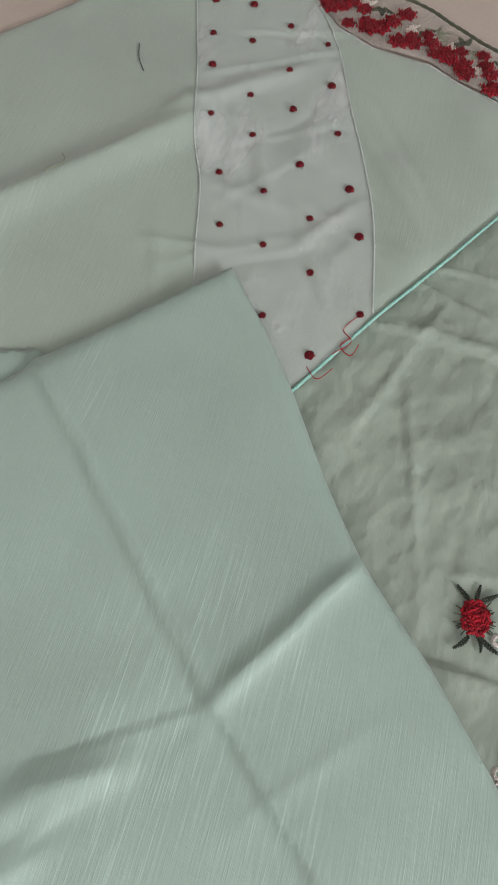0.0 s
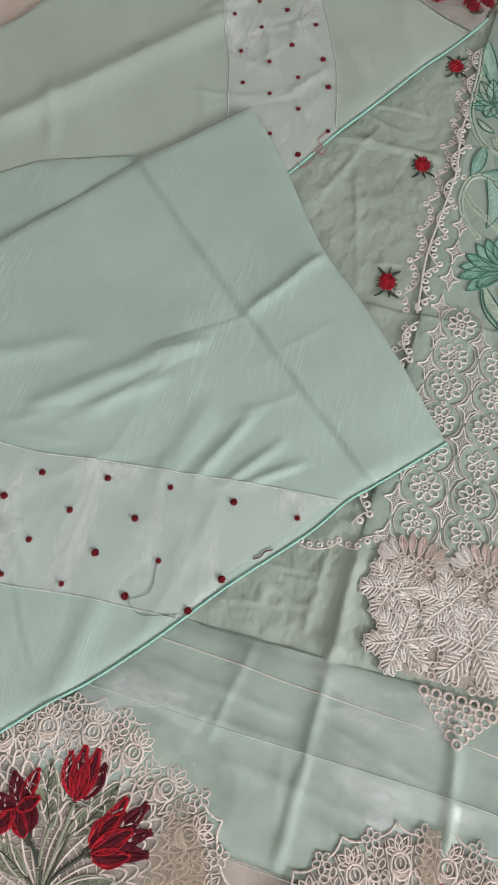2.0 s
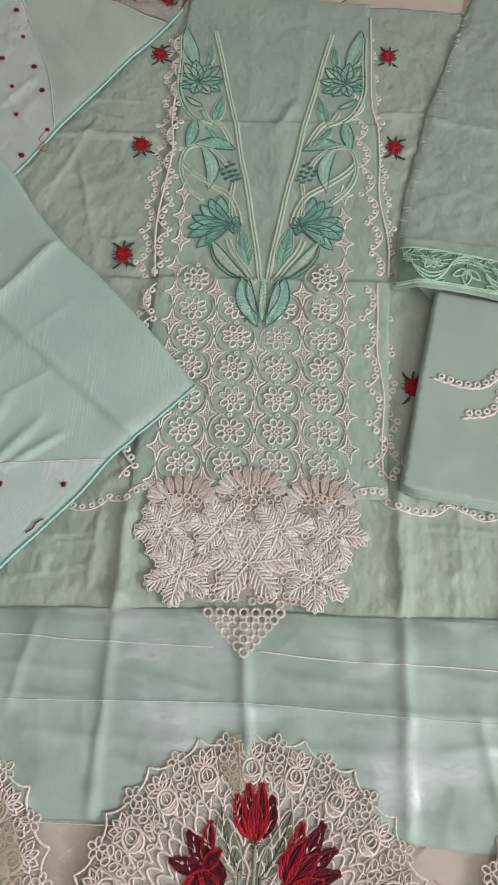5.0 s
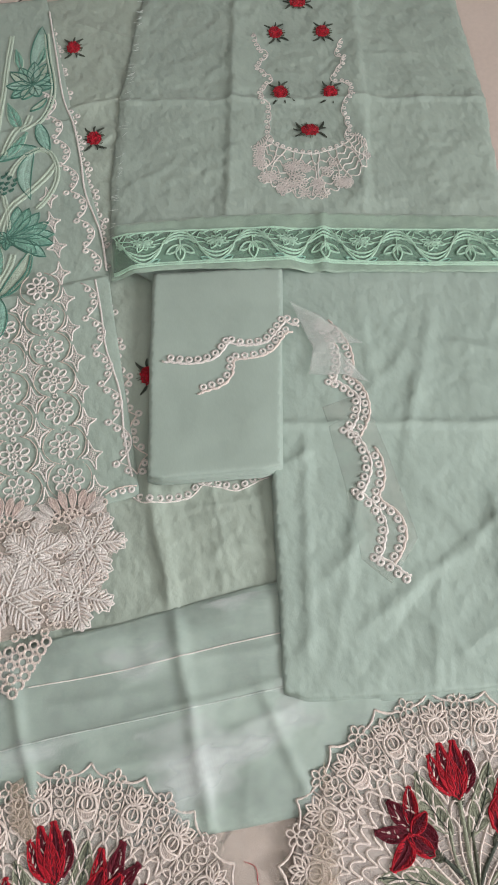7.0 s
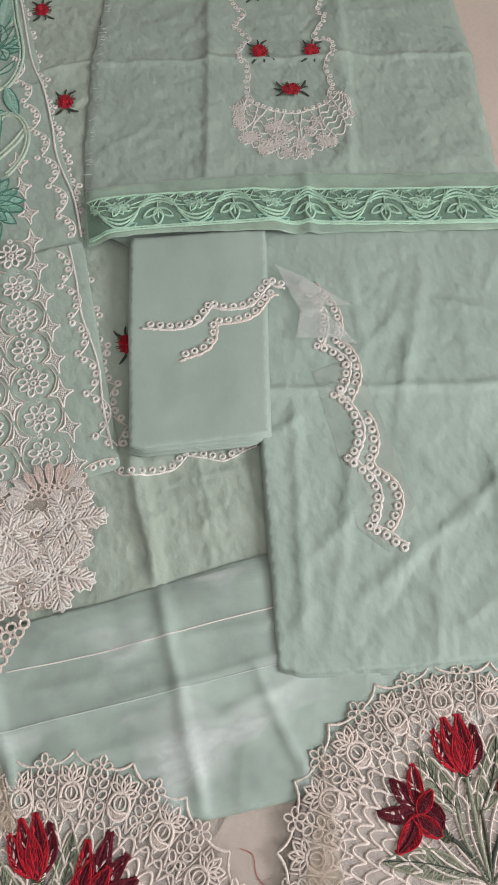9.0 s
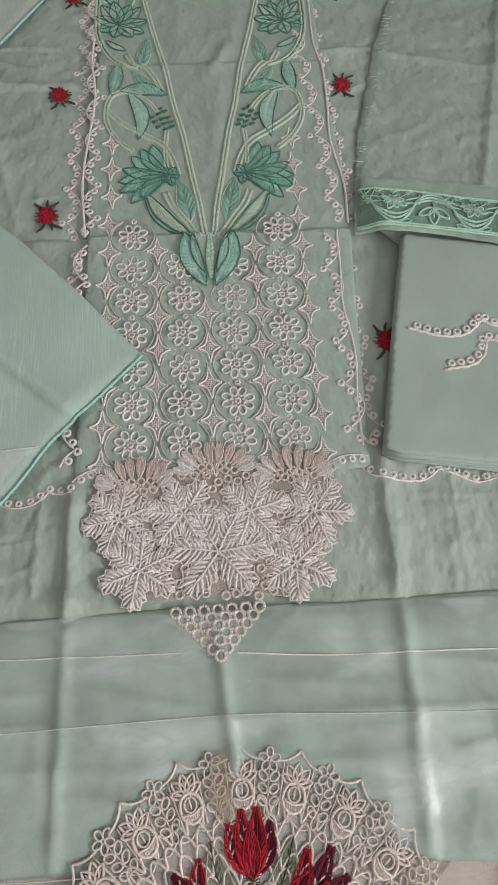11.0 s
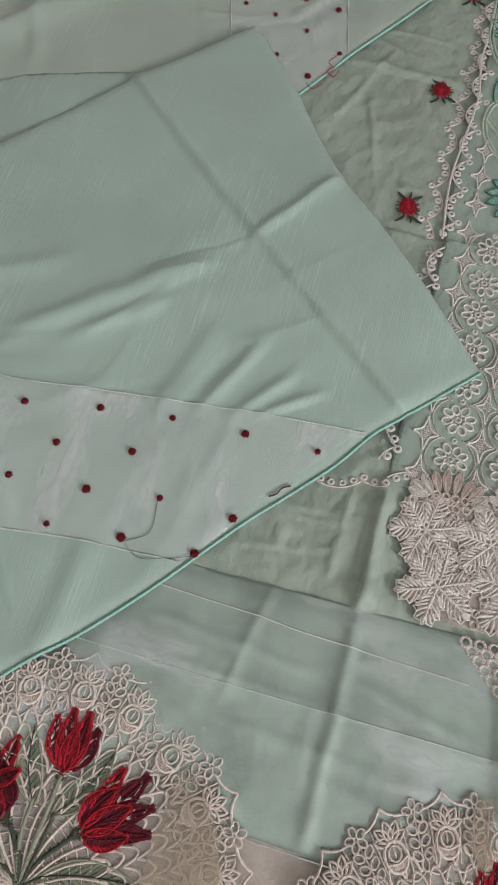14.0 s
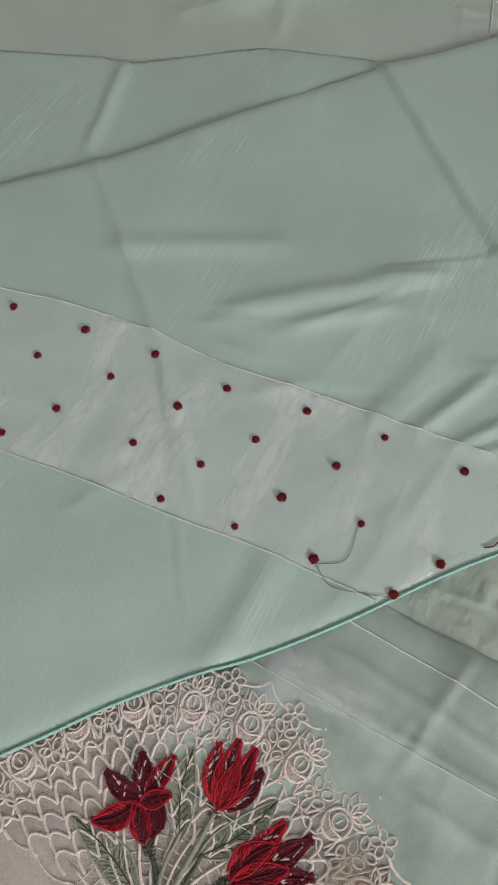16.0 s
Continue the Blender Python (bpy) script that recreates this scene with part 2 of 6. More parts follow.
def crease(x, y, a, b, width, height, kind="ridge", taper=0.03):
    """A pressed fold from a to b: a ridge, or a step that sinks away to the right of a-b."""
    ax, ay = a
    dx, dy = b[0] - ax, b[1] - ay
    n = math.hypot(dx, dy)
    along = ((x - ax) * dx + (y - ay) * dy) / n
    off = ((x - ax) * dy - (y - ay) * dx) / n
    off = off + 0.0015 * vnoise(along, 0 * along, 0.03, 3)
    ends = np.clip(along / taper + 0.5, 0, 1) * np.clip((n - along) / taper + 0.5, 0, 1)
    if kind == "ridge":
        return height * ends * np.exp(-(off / width) ** 2)
    if kind == "tent":
        return height * ends * np.exp(-np.abs(off) / width)
    if kind == "valley":
        return -height * ends * np.exp(-np.abs(off) / width)
    return height * ends * np.where(off < 0, np.exp(off / (6 * width)), np.exp(-(off / width) ** 2))


def pressed(x, y, lines):
    """Sharp ironed lines, each a narrow ridge with a groove beside it."""
    z = 0 * x
    for a, b, h in lines:
        n = math.hypot(b[0] - a[0], b[1] - a[1])
        dx, dy = (b[1] - a[1]) / n * 0.004, -(b[0] - a[0]) / n * 0.004
        z = z + crease(x, y, a, b, 0.0024, h, "tent") - crease(x, y, (a[0] + dx, a[1] + dy), (b[0] + dx, b[1] + dy), 0.0030, 0.7 * h, "tent")
    return z


def crumpled(x, y, x0, x1, y0, y1, n, seed, size, height, lean=None):
    """Many short sharp folds strewn over a stretch of cloth."""
    r = random.Random(seed)
    z = 0 * x
    for _ in range(n):
        cx, cy, a = r.uniform(x0, x1), r.uniform(y0, y1), radians((lean if lean is not None else 0) + r.uniform(-90, 90) * (0.35 if lean is not None else 1))
        s = size * r.uniform(0.4, 1.3)
        d = (s * math.cos(a) / 2, s * math.sin(a) / 2)
        z = z + crease(x, y, (cx - d[0], cy - d[1]), (cx + d[0], cy + d[1]), r.uniform(0.003, 0.008), height * r.uniform(-0.6, 1.0), "tent", s * 0.5)
    return z


def inside(poly, x, y):
    ok = np.zeros(np.shape(x), bool)
    for (x0, y0), (x1, y1) in zip(poly, poly[1:] + poly[:1]):
        if y0 != y1:
            ok ^= ((y0 > y) != (y1 > y)) & (x < (x1 - x0) * (y - y0) / (y1 - y0) + x0)
    return ok


def edge_distance(poly, x, y):
    d = np.full(np.shape(x), 9.0)
    for (x0, y0), (x1, y1) in zip(poly, poly[1:] + poly[:1]):
        ex, ey = x1 - x0, y1 - y0
        k = np.clip(((x - x0) * ex + (y - y0) * ey) / (ex * ex + ey * ey + 1e-12), 0, 1)
        d = np.minimum(d, np.hypot(x - x0 - k * ex, y - y0 - k * ey))
    return d


def smooth_line(pts, step):
    """A Catmull-Rom line through the points, cut into steps."""
    p = [np.array(q, float) for q in pts]
    p = [2 * p[0] - p[1]] + p + [2 * p[-1] - p[-2]]
    out = []
    for a, b, c, d in zip(p, p[1:], p[2:], p[3:]):
        n = max(1, int(np.linalg.norm(c - b) / step))
        for k in range(n):
            t = k / n
            out.append(0.5 * (2 * b + (c - a) * t + (2 * a - 5 * b + 4 * c - d) * t * t + (3 * b - a - 3 * c + d) * t ** 3))
    return out + [p[-2]]


def sheet(name, outline, height, mat, parent=None, step=0.005, drop=0.0, soft=0.005, thick=0.0006, label="", fray=0.0):
    """A lying cloth: outline in plan, height(x, y) for its top, edges that sink by drop."""
    from mathutils.geometry import delaunay_2d_cdt
    ring = []
    for (x0, y0), (x1, y1) in zip(outline, outline[1:] + outline[:1]):
        n = max(1, int(math.hypot(x1 - x0, y1 - y0) / step))
        for k in range(n):
            ring.append((x0 + (x1 - x0) * k / n, y0 + (y1 - y0) * k / n))
    ring = [(x + fray * float(vnoise(x, y, 0.012, 8)), y + fray * float(vnoise(x, y, 0.012, 9))) for x, y in ring]
    xs, ys = [p[0] for p in ring], [p[1] for p in ring]
    gx, gy = np.meshgrid(np.arange(min(xs), max(xs), step), np.arange(min(ys), max(ys), step * 0.866))
    gx = gx + (np.arange(gx.shape[0]) % 2)[:, None] * step / 2
    gx, gy = gx.ravel(), gy.ravel()
    keep = inside(ring, gx, gy)
    gx, gy = gx[keep], gy[keep]
    keep = edge_distance(ring, gx, gy) > step * 0.45
    pts = [Vector(p) for p in ring] + [Vector(p) for p in zip(gx[keep].tolist(), gy[keep].tolist())]
    n = len(ring)
    v, _, f, _, _, _ = delaunay_2d_cdt(pts, [], [list(range(n))], 1, 1e-6)
    x, y = np.array([p.x for p in v]), np.array([p.y for p in v])
    z = height(x, y) - (drop * np.exp(-(edge_distance(ring, x, y) / soft) ** 2) if drop else 0)
    ob = part(name, mesh_of(name, list(zip(x, y, z)), [tuple(q) for q in f], True), mat, parent, label)
    if ob.data.polygons and ob.data.polygons[0].normal.z < 0:
        ob.data.flip_normals()
    sol = ob.modifiers.new("thickness", "SOLIDIFY")
    sol.thickness, sol.offset = thick, -1
    return ob


class Stitches:
    """Collects raised threads into one mesh."""

    def __init__(self, ground=None):
        self.v, self.f = [], []
        self.ground = ground or (lambda x, y: 0.0)

    def z(self, x, y):
        return float(self.ground(x, y))

    def stitch(self, a, b, w, h, tip=0.35):
        """One thread from a to b, domed across and rounded at its ends."""
        (x0, y0), (x1, y1) = a, b
        n = math.hypot(x1 - x0, y1 - y0) + 1e-9
        px, py = -(y1 - y0) / n * w / 2, (x1 - x0) / n * w / 2
        o = len(self.v)
        for t, k, hh in ((0, tip, 0.1), (0.2, 1, 0.9), (0.8, 1, 0.9), (1, tip, 0.1)):
            x, y = x0 + (x1 - x0) * t, y0 + (y1 - y0) * t
            z = self.z(x, y)
            self.v += [(x + px * k, y + py * k, z - 0.0003), (x, y, z + h * hh), (x - px * k, y - py * k, z - 0.0003)]
        for k in range(3):
            q = o + 3 * k
            self.f += [(q, q + 1, q + 4, q + 3), (q + 1, q + 2, q + 5, q + 4)]

    def cord(self, pts, w, h, twist=0.0, closed=False):
        """A laid cord along a line; twist gives it the bumps of a chain stitch of that length."""
        m = len(pts)
        o, run = len(self.v), 0.0
        for k in range(m):
            p = pts[k]
            a, b = (pts[k - 1], pts[(k + 1) % m]) if closed else (pts[max(0, k - 1)], pts[min(m - 1, k + 1)])
            dx, dy = b[0] - a[0], b[1] - a[1]
            n = math.hypot(dx, dy) + 1e-9
            run += math.hypot(p[0] - pts[k - 1][0], p[1] - pts[k - 1][1]) if k else 0
            s = 1 + (0.22 * math.sin(2 * math.pi * run / twist) if twist else 0)
            px, py, z = -dy / n * w / 2 * s, dx / n * w / 2 * s, self.z(p[0], p[1])
            self.v += [(p[0] + px, p[1] + py, z - 0.0003), (p[0] + px * 0.55, p[1] + py * 0.55, z + h * 0.85 * s),
                       (p[0] - px * 0.55, p[1] - py * 0.55, z + h * 0.85 * s), (p[0] - px, p[1] - py, z - 0.0003)]
        for k in range(m if closed else m - 1):
            q, r = o + 4 * k, o + 4 * ((k + 1) % m)
            self.f += [(q, q + 1, r + 1, r), (q + 1, q + 2, r + 2, r + 1), (q + 2, q + 3, r + 3, r + 2)]
        if not closed:
            e = o + 4 * (m - 1)
            self.f += [(o, o + 3, o + 2, o + 1), (e, e + 1, e + 2, e + 3)]

    def line(self, pts, w, h, step=0.003, twist=0.0):
        self.cord([tuple(q) for q in smooth_line(pts, step)], w, h, twist)

    def ring(self, cx, cy, r0, r1, n, h, w=None, phase=0.0):
        w = w or 2 * math.pi * (r0 + r1) / 2 / n * 1.05
        for k in range(n):
            a = 2 * math.pi * k / n + phase
            c, s = math.cos(a), math.sin(a)
            self.stitch((cx + r0 * c, cy + r0 * s), (cx + r1 * c, cy + r1 * s), w, h, 0.8)

    def loop(self, cx, cy, rx, ry, turn, w, h, n=12):
        c, s = math.cos(turn), math.sin(turn)
        pts = []
        for k in range(n):
            a = 2 * math.pi * k / n
            u, v = rx * math.cos(a), ry * math.sin(a)
            pts.append((cx + u * c - v * s, cy + u * s + v * c))
        self.cord(pts, w, h, closed=True)

    def leaf(self, base, tip, width, n, h, bend=0.0, slant=0.6, gap=0.9, belly=0.42, mid=0.0, sides=(1, -1), fill=False):
        """A satin-stitched leaf or petal: threads slanting from the middle to both edges."""
        bx, by = base
        dx, dy = tip[0] - bx, tip[1] - by
        size = math.hypot(dx, dy)
        ux, uy = dx / size, dy / size
        w = size / n * gap

        def at(t, side):
            out = (t / belly if t < belly else (1 - t) / (1 - belly))
            out = math.sin(min(1, max(0, out)) * math.pi / 2) ** 0.8 * width / 2 * side
            b = bend * math.sin(math.pi * t)
            return (bx + dx * t - uy * (out + b), by + dy * t + ux * (out + b))

        if fill:
            o, m = len(self.v), max(6, n // 2)
            for k in range(m + 1):
                for side in (0.96, 0, -0.96):
                    px, py = at(k / m, side)
                    self.v.append((px, py, self.z(px, py) + (0.25 * h if side == 0 else 0.1 * h)))
            for k in range(m):
                q = o + 3 * k
                self.f += [(q, q + 3, q + 4, q + 1), (q + 1, q + 4, q + 5, q + 2)]
        for k in range(n):
            t = (k + 0.5) / n
            for side in sides:
                a, b = at(t, 0), at(min(1, t + slant / n * 1.6), side)
                a = (a[0] - uy * mid * side, a[1] + ux * mid * side)
                self.stitch(a, b, w, h)
        return at

    def outline(self, base, tip, width, w, h, bend=0.0, belly=0.42, n=9):
        at = Stitches(self.ground).leaf(base, tip, width, 2, h, bend, belly=belly)
        pts = [at(k / n, 1) for k in range(n + 1)] + [at(1 - k / n, -1) for k in range(1, n)]
        self.cord(pts, w, h, closed=True)

    def mesh(self, name):
        return mesh_of(name, self.v, self.f, True)


# ---- the room: floor, walls with window openings, ceiling ----
floor = tagged(box("floor", -2.1, 2.3, -2.3, 2.4, -0.2, -0.0025, GROUT), "beige ceramic tile floor with dark grey joints", "floor", "", "structure")
X0, X1, Y0, Y1, HIGH = -1.9, 2.1, -2.1, 2.2, 2.7


def wall_with_window(name, label, a0, a1, depth0, depth1, along_x, hole):
    """A plain wall; hole: (from, to, sill, head) of a window opening, or None."""
    w = thing(name, label, "wall", "structure")

    def piece(b0, b1, z0, z1):
        if along_x:
            box("wall_section", b0, b1, depth0, depth1, z0, z1, WALL, w)
        else:
            box("wall_section", depth0, depth1, b0, b1, z0, z1, WALL, w)

    if hole:
        h0, h1, sill, head = hole
        for args in ((a0, h0, 0, HIGH), (h1, a1, 0, HIGH), (h0, h1, 0, sill), (h0, h1, head, HIGH)):
            piece(*args)
    else:
        piece(a0, a1, 0, HIGH)
    return w


# The north opening is made up to hold the sheen lamp.
wall_with_window("wall_north", "cream painted plaster wall with a made-up high opening", X0, X1, Y1, Y1 + 0.15, True, (-1.1, 0.1, 1.25, 2.25))
wall_with_window("wall_west", "plain cream painted plaster wall", Y0, Y1, X0 - 0.15, X0, False, None)
wall_with_window("wall_south", "cream painted plaster wall with a small window", X0, X1, Y0 - 0.15, Y0, True, (-0.4, 0.6, 0.9, 2.1))
wall_with_window("wall_east", "cream painted plaster wall with a window opening", Y0, Y1, X1, X1 + 0.15, False, (-1.8, -0.8, 0.75, 1.85))
tagged(box("ceiling", X0 - 0.15, X1 + 0.15, Y0 - 0.15, Y1 + 0.15, HIGH, HIGH + 0.1, CEIL), "plain white painted ceiling", "ceiling", "", "structure")

# ---- heights of the layers ----
def gridded(f, x0, x1, y0, y1, step=0.002):
    """The height f, worked out once on a grid and read from it thereafter."""
    gx, gy = np.meshgrid(np.arange(x0, x1 + step, step), np.arange(y0, y1 + step, step))
    table = f(gx, gy)
    ny, nx = table.shape

    def read(x, y):
        u, v = np.clip((x - x0) / step, 0, nx - 1.001), np.clip((y - y0) / step, 0, ny - 1.001)
        i, j = np.asarray(u).astype(int), np.asarray(v).astype(int)
        a, b = u - i, v - j
        return (table[j, i] * (1 - a) + table[j, i + 1] * a) * (1 - b) + (table[j + 1, i] * (1 - a) + table[j + 1, i + 1] * a) * b

    return read


AXIS = lambda y: 0.003 + 0.03 * y


def z_side(x, y):
    u, v = turned(x, y, 20)
    z = 0.003 + 0.0014 * vnoise(u, v, 0.035, 1) + 0.0009 * vnoise(x, y, 0.014, 2)
    z = z + 0.0012 * np.maximum(0, vnoise(u * 0.5, v, 0.02, 4))
    z = z + crease(x, y, (-0.131, -0.215), (-0.134, -0.345), 0.006, 0.005)
    z = z + crease(x, y, (0.144, -0.21), (0.140, -0.345), 0.006, 0.005)
    z = z + crease(x, y, (-0.25, 0.305), (-0.14, 0.30), 0.004, 0.0022) + crease(x, y, (-0.2, -0.262), (-0.15, -0.256), 0.003, 0.002)
    z = z + crease(x, y, (0.16, 0.345), (0.23, 0.352), 0.004, 0.0025)
    z = z + crease(x, y, (0.20, -0.24), (0.19, -0.34), 0.005, 0.002) + crease(x, y, (0.24, -0.24), (0.25, -0.34), 0.005, 0.002)
    z = z + np.where(x < -0.1, folded_step(y, 0.066, 0.0035, 0.04), 0) + np.where(x > 0.15, folded_step(y, 0.352 - 0.03 * (x - 0.16), 0.003, 0.03), 0)
    for a, b in (((-0.27, 0.20), (-0.22, 0.34)), ((-0.21, 0.14), (-0.235, 0.25)), ((-0.19, 0.33), (-0.30, 0.37)), ((-0.16, 0.02), (-0.20, 0.055)), ((0.17, 0.27), (0.21, 0.29)), ((0.19, 0.52), (0.27, 0.46)), ((-0.26, -0.24), (-0.17, -0.29)), ((-0.16, -0.23), (-0.165, -0.32))):
        z = z + crease(x, y, a, b, 0.0035, 0.0022)
    z = z + pressed(x, y, (((-0.30, 0.372), (-0.16, 0.366), 0.0022), ((-0.28, 0.30), (-0.14, 0.296), 0.0024), ((-0.135, -0.22), (-0.138, -0.345), 0.0032), ((0.150, -0.22), (0.146, -0.345), 0.0030), ((0.205, -0.23), (0.20, -0.345), 0.0022), ((0.17, -0.24), (0.24, -0.245), 0.0016), ((-0.21, -0.255), (-0.14, -0.25), 0.0018), ((-0.25, -0.30), (-0.17, -0.285), 0.0018)))
    z = z + crumpled(x, y, -0.30, -0.10, -0.34, -0.2, 40, 21, 0.04, 0.0020) + crumpled(x, y, 0.10, 0.30, -0.34, -0.2, 40, 22, 0.04, 0.0018)
    z = z + crumpled(x, y, -0.32, -0.13, -0.33, 0.55, 70, 1, 0.07, 0.0022) + crumpled(x, y, 0.13, 0.30, -0.33, 0.57, 50, 2, 0.07, 0.0020)
    z = z + crease(x, y, (-0.134, -0.20), (-0.135, -0.345), 0.015, 0.004, "tent") + crease(x, y, (0.144, -0.2), (0.139, -0.345), 0.015, 0.004, "tent") + crease(x, y, (-0.30, 0.31), (-0.13, 0.302), 0.012, 0.002, "tent")
    return 0.0028 + (z - 0.0028) * np.clip((y + 0.345) / 0.03, 0.05, 1)


def folded_step(y, line, height, fade):
    """A layer that ends in a fold along a line and lies flat further down."""
    d = line - y
    return height * np.clip(d / 0.002 + 0.5, 0, 1) * np.exp(-np.maximum(d, 0) / fade)


def z_panel(x, y):
    z = 0.0074 + 0.0006 * vnoise(x, y, 0.03, 5) + 0.0003 * vnoise(x, y, 0.012, 10)
    z = z + folded_step(y, 0.064 - 0.01 * x, 0.0045, 0.05) + folded_step(y, 0.325, 0.0035, 0.04) + crumpled(x, y, -0.12, 0.15, -0.2, 0.57, 26, 3, 0.05, 0.0011)
    z = z + crease(x, y, (-0.02, 0.59), (-0.01, 0.34), 0.02, 0.003, "tent") + crease(x, y, (0.07, 0.59), (0.05, 0.34), 0.02, 0.003, "tent") + crease(x, y, (0.01, 0.32), (0.02, 0.10), 0.012, 0.002, "tent")
    lattice = np.clip((0.10 - np.abs(x - 0.01)) / 0.02, 0, 1) * np.clip((0.10 - y) / 0.03, 0, 1)
    z = z + lattice * (0.0007 * vnoise(x, y, 0.009, 16) + 0.0005 * vnoise(x, y, 0.005, 19))
    z = z + crease(x, y, (0.018, 0.30), (0.045, 0.36), 0.007, 0.004) + crease(x, y, (0.022, 0.20), (0.03, 0.31), 0.008, 0.002)
    return z


def z_low(x, y):
    z = 0.0080 + 0.0011 * vnoise(x, y, 0.05, 6) + 0.0007 * vnoise(x, y * 0.4, 0.018, 7)
    for a, b, h in (((-0.30, -0.372), (-0.15, -0.384), 0.0015), ((-0.13, -0.380), (-0.03, -0.405), 0.002), ((0.02, -0.385), (0.12, -0.40), 0.0014), ((-0.22, -0.435), (-0.02, -0.445), 0.0014), ((0.0, -0.44), (0.12, -0.455), 0.0016), ((0.15, -0.38), (0.25, -0.395), 0.0015), ((-0.06, -0.47), (-0.13, -0.455), 0.0015), ((0.16, -0.45), (0.24, -0.44), 0.0015)):
        z = z + crease(x, y, a, b, 0.004, h)
    z = z + crumpled(x, y, -0.30, 0.30, -0.51, -0.33, 60, 4, 0.08, 0.0016) + crease(x, y, (-0.32, -0.402), (0.3, -0.422), 0.014, 0.0026, "tent")
    z = z + crease(x, y, (-0.013, -0.33), (-0.006, -0.47), 0.012, 0.002, "tent") + crease(x, y, (0.140, -0.33), (0.130, -0.52), 0.012, 0.002, "tent") + crease(x, y, (-0.135, -0.33), (-0.142, -0.5), 0.012, 0.0018, "tent")
    z = z + crease(x, y, (-0.30, -0.402), (0.3, -0.422), 0.003, 0.0012)
    z = z + crease(x, y, (-0.013, -0.35), (-0.007, -0.46), 0.005, 0.004)
    z = z + crease(x, y, (-0.135, -0.33), (-0.14, -0.50), 0.005, 0.003) + crease(x, y, (0.140, -0.33), (0.130, -0.52), 0.006, 0.003)
    z = z + crease(x, y, (-0.205, -0.325), (-0.225, -0.42), 0.004, 0.002) + crease(x, y, (0.2, -0.42), (0.215, -0.52), 0.005, 0.003)
    return z


z_side, z_panel, z_low = gridded(z_side, -0.48, 0.33, -0.36, 0.61), gridded(z_panel, -0.16, 0.19, -0.23, 0.61), gridded(z_low, -0.47, 0.54, -0.54, -0.3)

# ---- shirt front: side cloth, embroidered centre panel, sheer hem ----
shirt = thing("embroidered_shirt", "mint cotton shirt front with embroidered neck and panel, laid flat", "shirt")
sheet("side_cloth", [(-0.44, 0.50), (-0.30, 0.585), (-0.10, 0.588), (0.16, 0.582), (0.31, 0.573), (0.30, 0.30), (0.29, -0.06), (0.30, -0.345), (0.0, -0.345), (-0.28, -0.345), (-0.44, -0.25), (-0.46, 0.1)],
      z_side, LAWN, shirt, 0.0032, 0.0015, label="crumpled mint cotton")
sheet("centre_panel", [(-0.107, 0.588), (0.05, 0.590), (0.163, 0.582), (0.161, 0.409), (0.157, 0.248), (0.160, 0.153), (0.156, 0.066), (0.149, -0.014), (0.139, -0.157), (0.134, -0.212),
                       (-0.132, -0.212), (-0.128, -0.1), (-0.124, 0.0), (-0.122, 0.07), (-0.124, 0.174), (-0.117, 0.28), (-0.111, 0.36), (-0.118, 0.45)],
      z_panel, LAWN_PANEL, shirt, 0.003, 0.0012, label="smooth mint embroidered panel")
hem_panel = sheet("hem_panel", [(-0.45, -0.316), (-0.25, -0.326), (-0.05, -0.324), (0.086, -0.330), (0.206, -0.330), (0.30, -0.335), (0.50, -0.37), (0.52, -0.52), (0.40, -0.52), (0.209, -0.527), (0.147, -0.521),
                                (0.125, -0.518), (0.06, -0.512), (-0.077, -0.508), (-0.138, -0.506), (-0.22, -0.503), (-0.45, -0.49)],
                  z_low, ORGANZA, shirt, 0.0035, 0.003, 0.008, label="sheer mint organza hem")
sheet("hem_lining", [(-0.44, -0.335), (0.5, -0.345), (0.5, -0.47), (0.125, -0.46), (-0.44, -0.455)], lambda x, y: z_low(x, y) - 0.0028, LAWN_PANEL, shirt, 0.008, 0.0, label="mint lining under the hem")


# Extra layer over the hem; its pale streaks are painted glints.
sheet("hem_veil", [(-0.44, -0.322), (-0.05, -0.329), (0.21, -0.335), (0.49, -0.375), (0.51, -0.512), (0.21, -0.520), (-0.077, -0.502), (-0.44, -0.486)], lambda x, y: z_low(x, y) + 0.0007 + 0.0012 * np.maximum(0, vnoise(x, y, 0.03, 23)), glint_organza("hem_veil", (0.80, 0.86, 0.86), 0.02, 0.58, (0.45, 1.0, 1)), shirt, 0.005, thick=0.0002, label="added sheer layer with painted white glints")


# ---- dupatta: lower spread, middle fold, top fold ----
LOW_EDGE = [(-0.318, 0.222), (-0.274, 0.300), (-0.240, 0.355), (-0.198, 0.427), (-0.165, 0.48), (-0.134, 0.530)]
LACE_LOW = [(-0.134, 0.530), (-0.177, 0.550), (-0.215, 0.575), (-0.250, 0.590), (-0.283, 0.609), (-0.339, 0.617), (-0.378, 0.637), (-0.410, 0.674)]
LOW = [(-0.37, 0.13)] + LOW_EDGE + LACE_LOW[1:] + [(-0.46, 0.72), (-0.55, 0.71), (-0.635, 0.609), (-0.692, 0.531), (-0.753, 0.408), (-0.98, 0.05), (-0.95, -0.12), (-0.62, -0.08)]
TOP_EDGE = [(-0.068, -0.085), (-0.098, -0.117), (-0.126, -0.147), (-0.153, -0.174), (-0.183, -0.217), (-0.244, -0.286), (-0.296, -0.352), (-0.341, -0.403), (-0.378, -0.438), (-0.414, -0.477), (-0.463, -0.538), (-0.54, -0.625)]
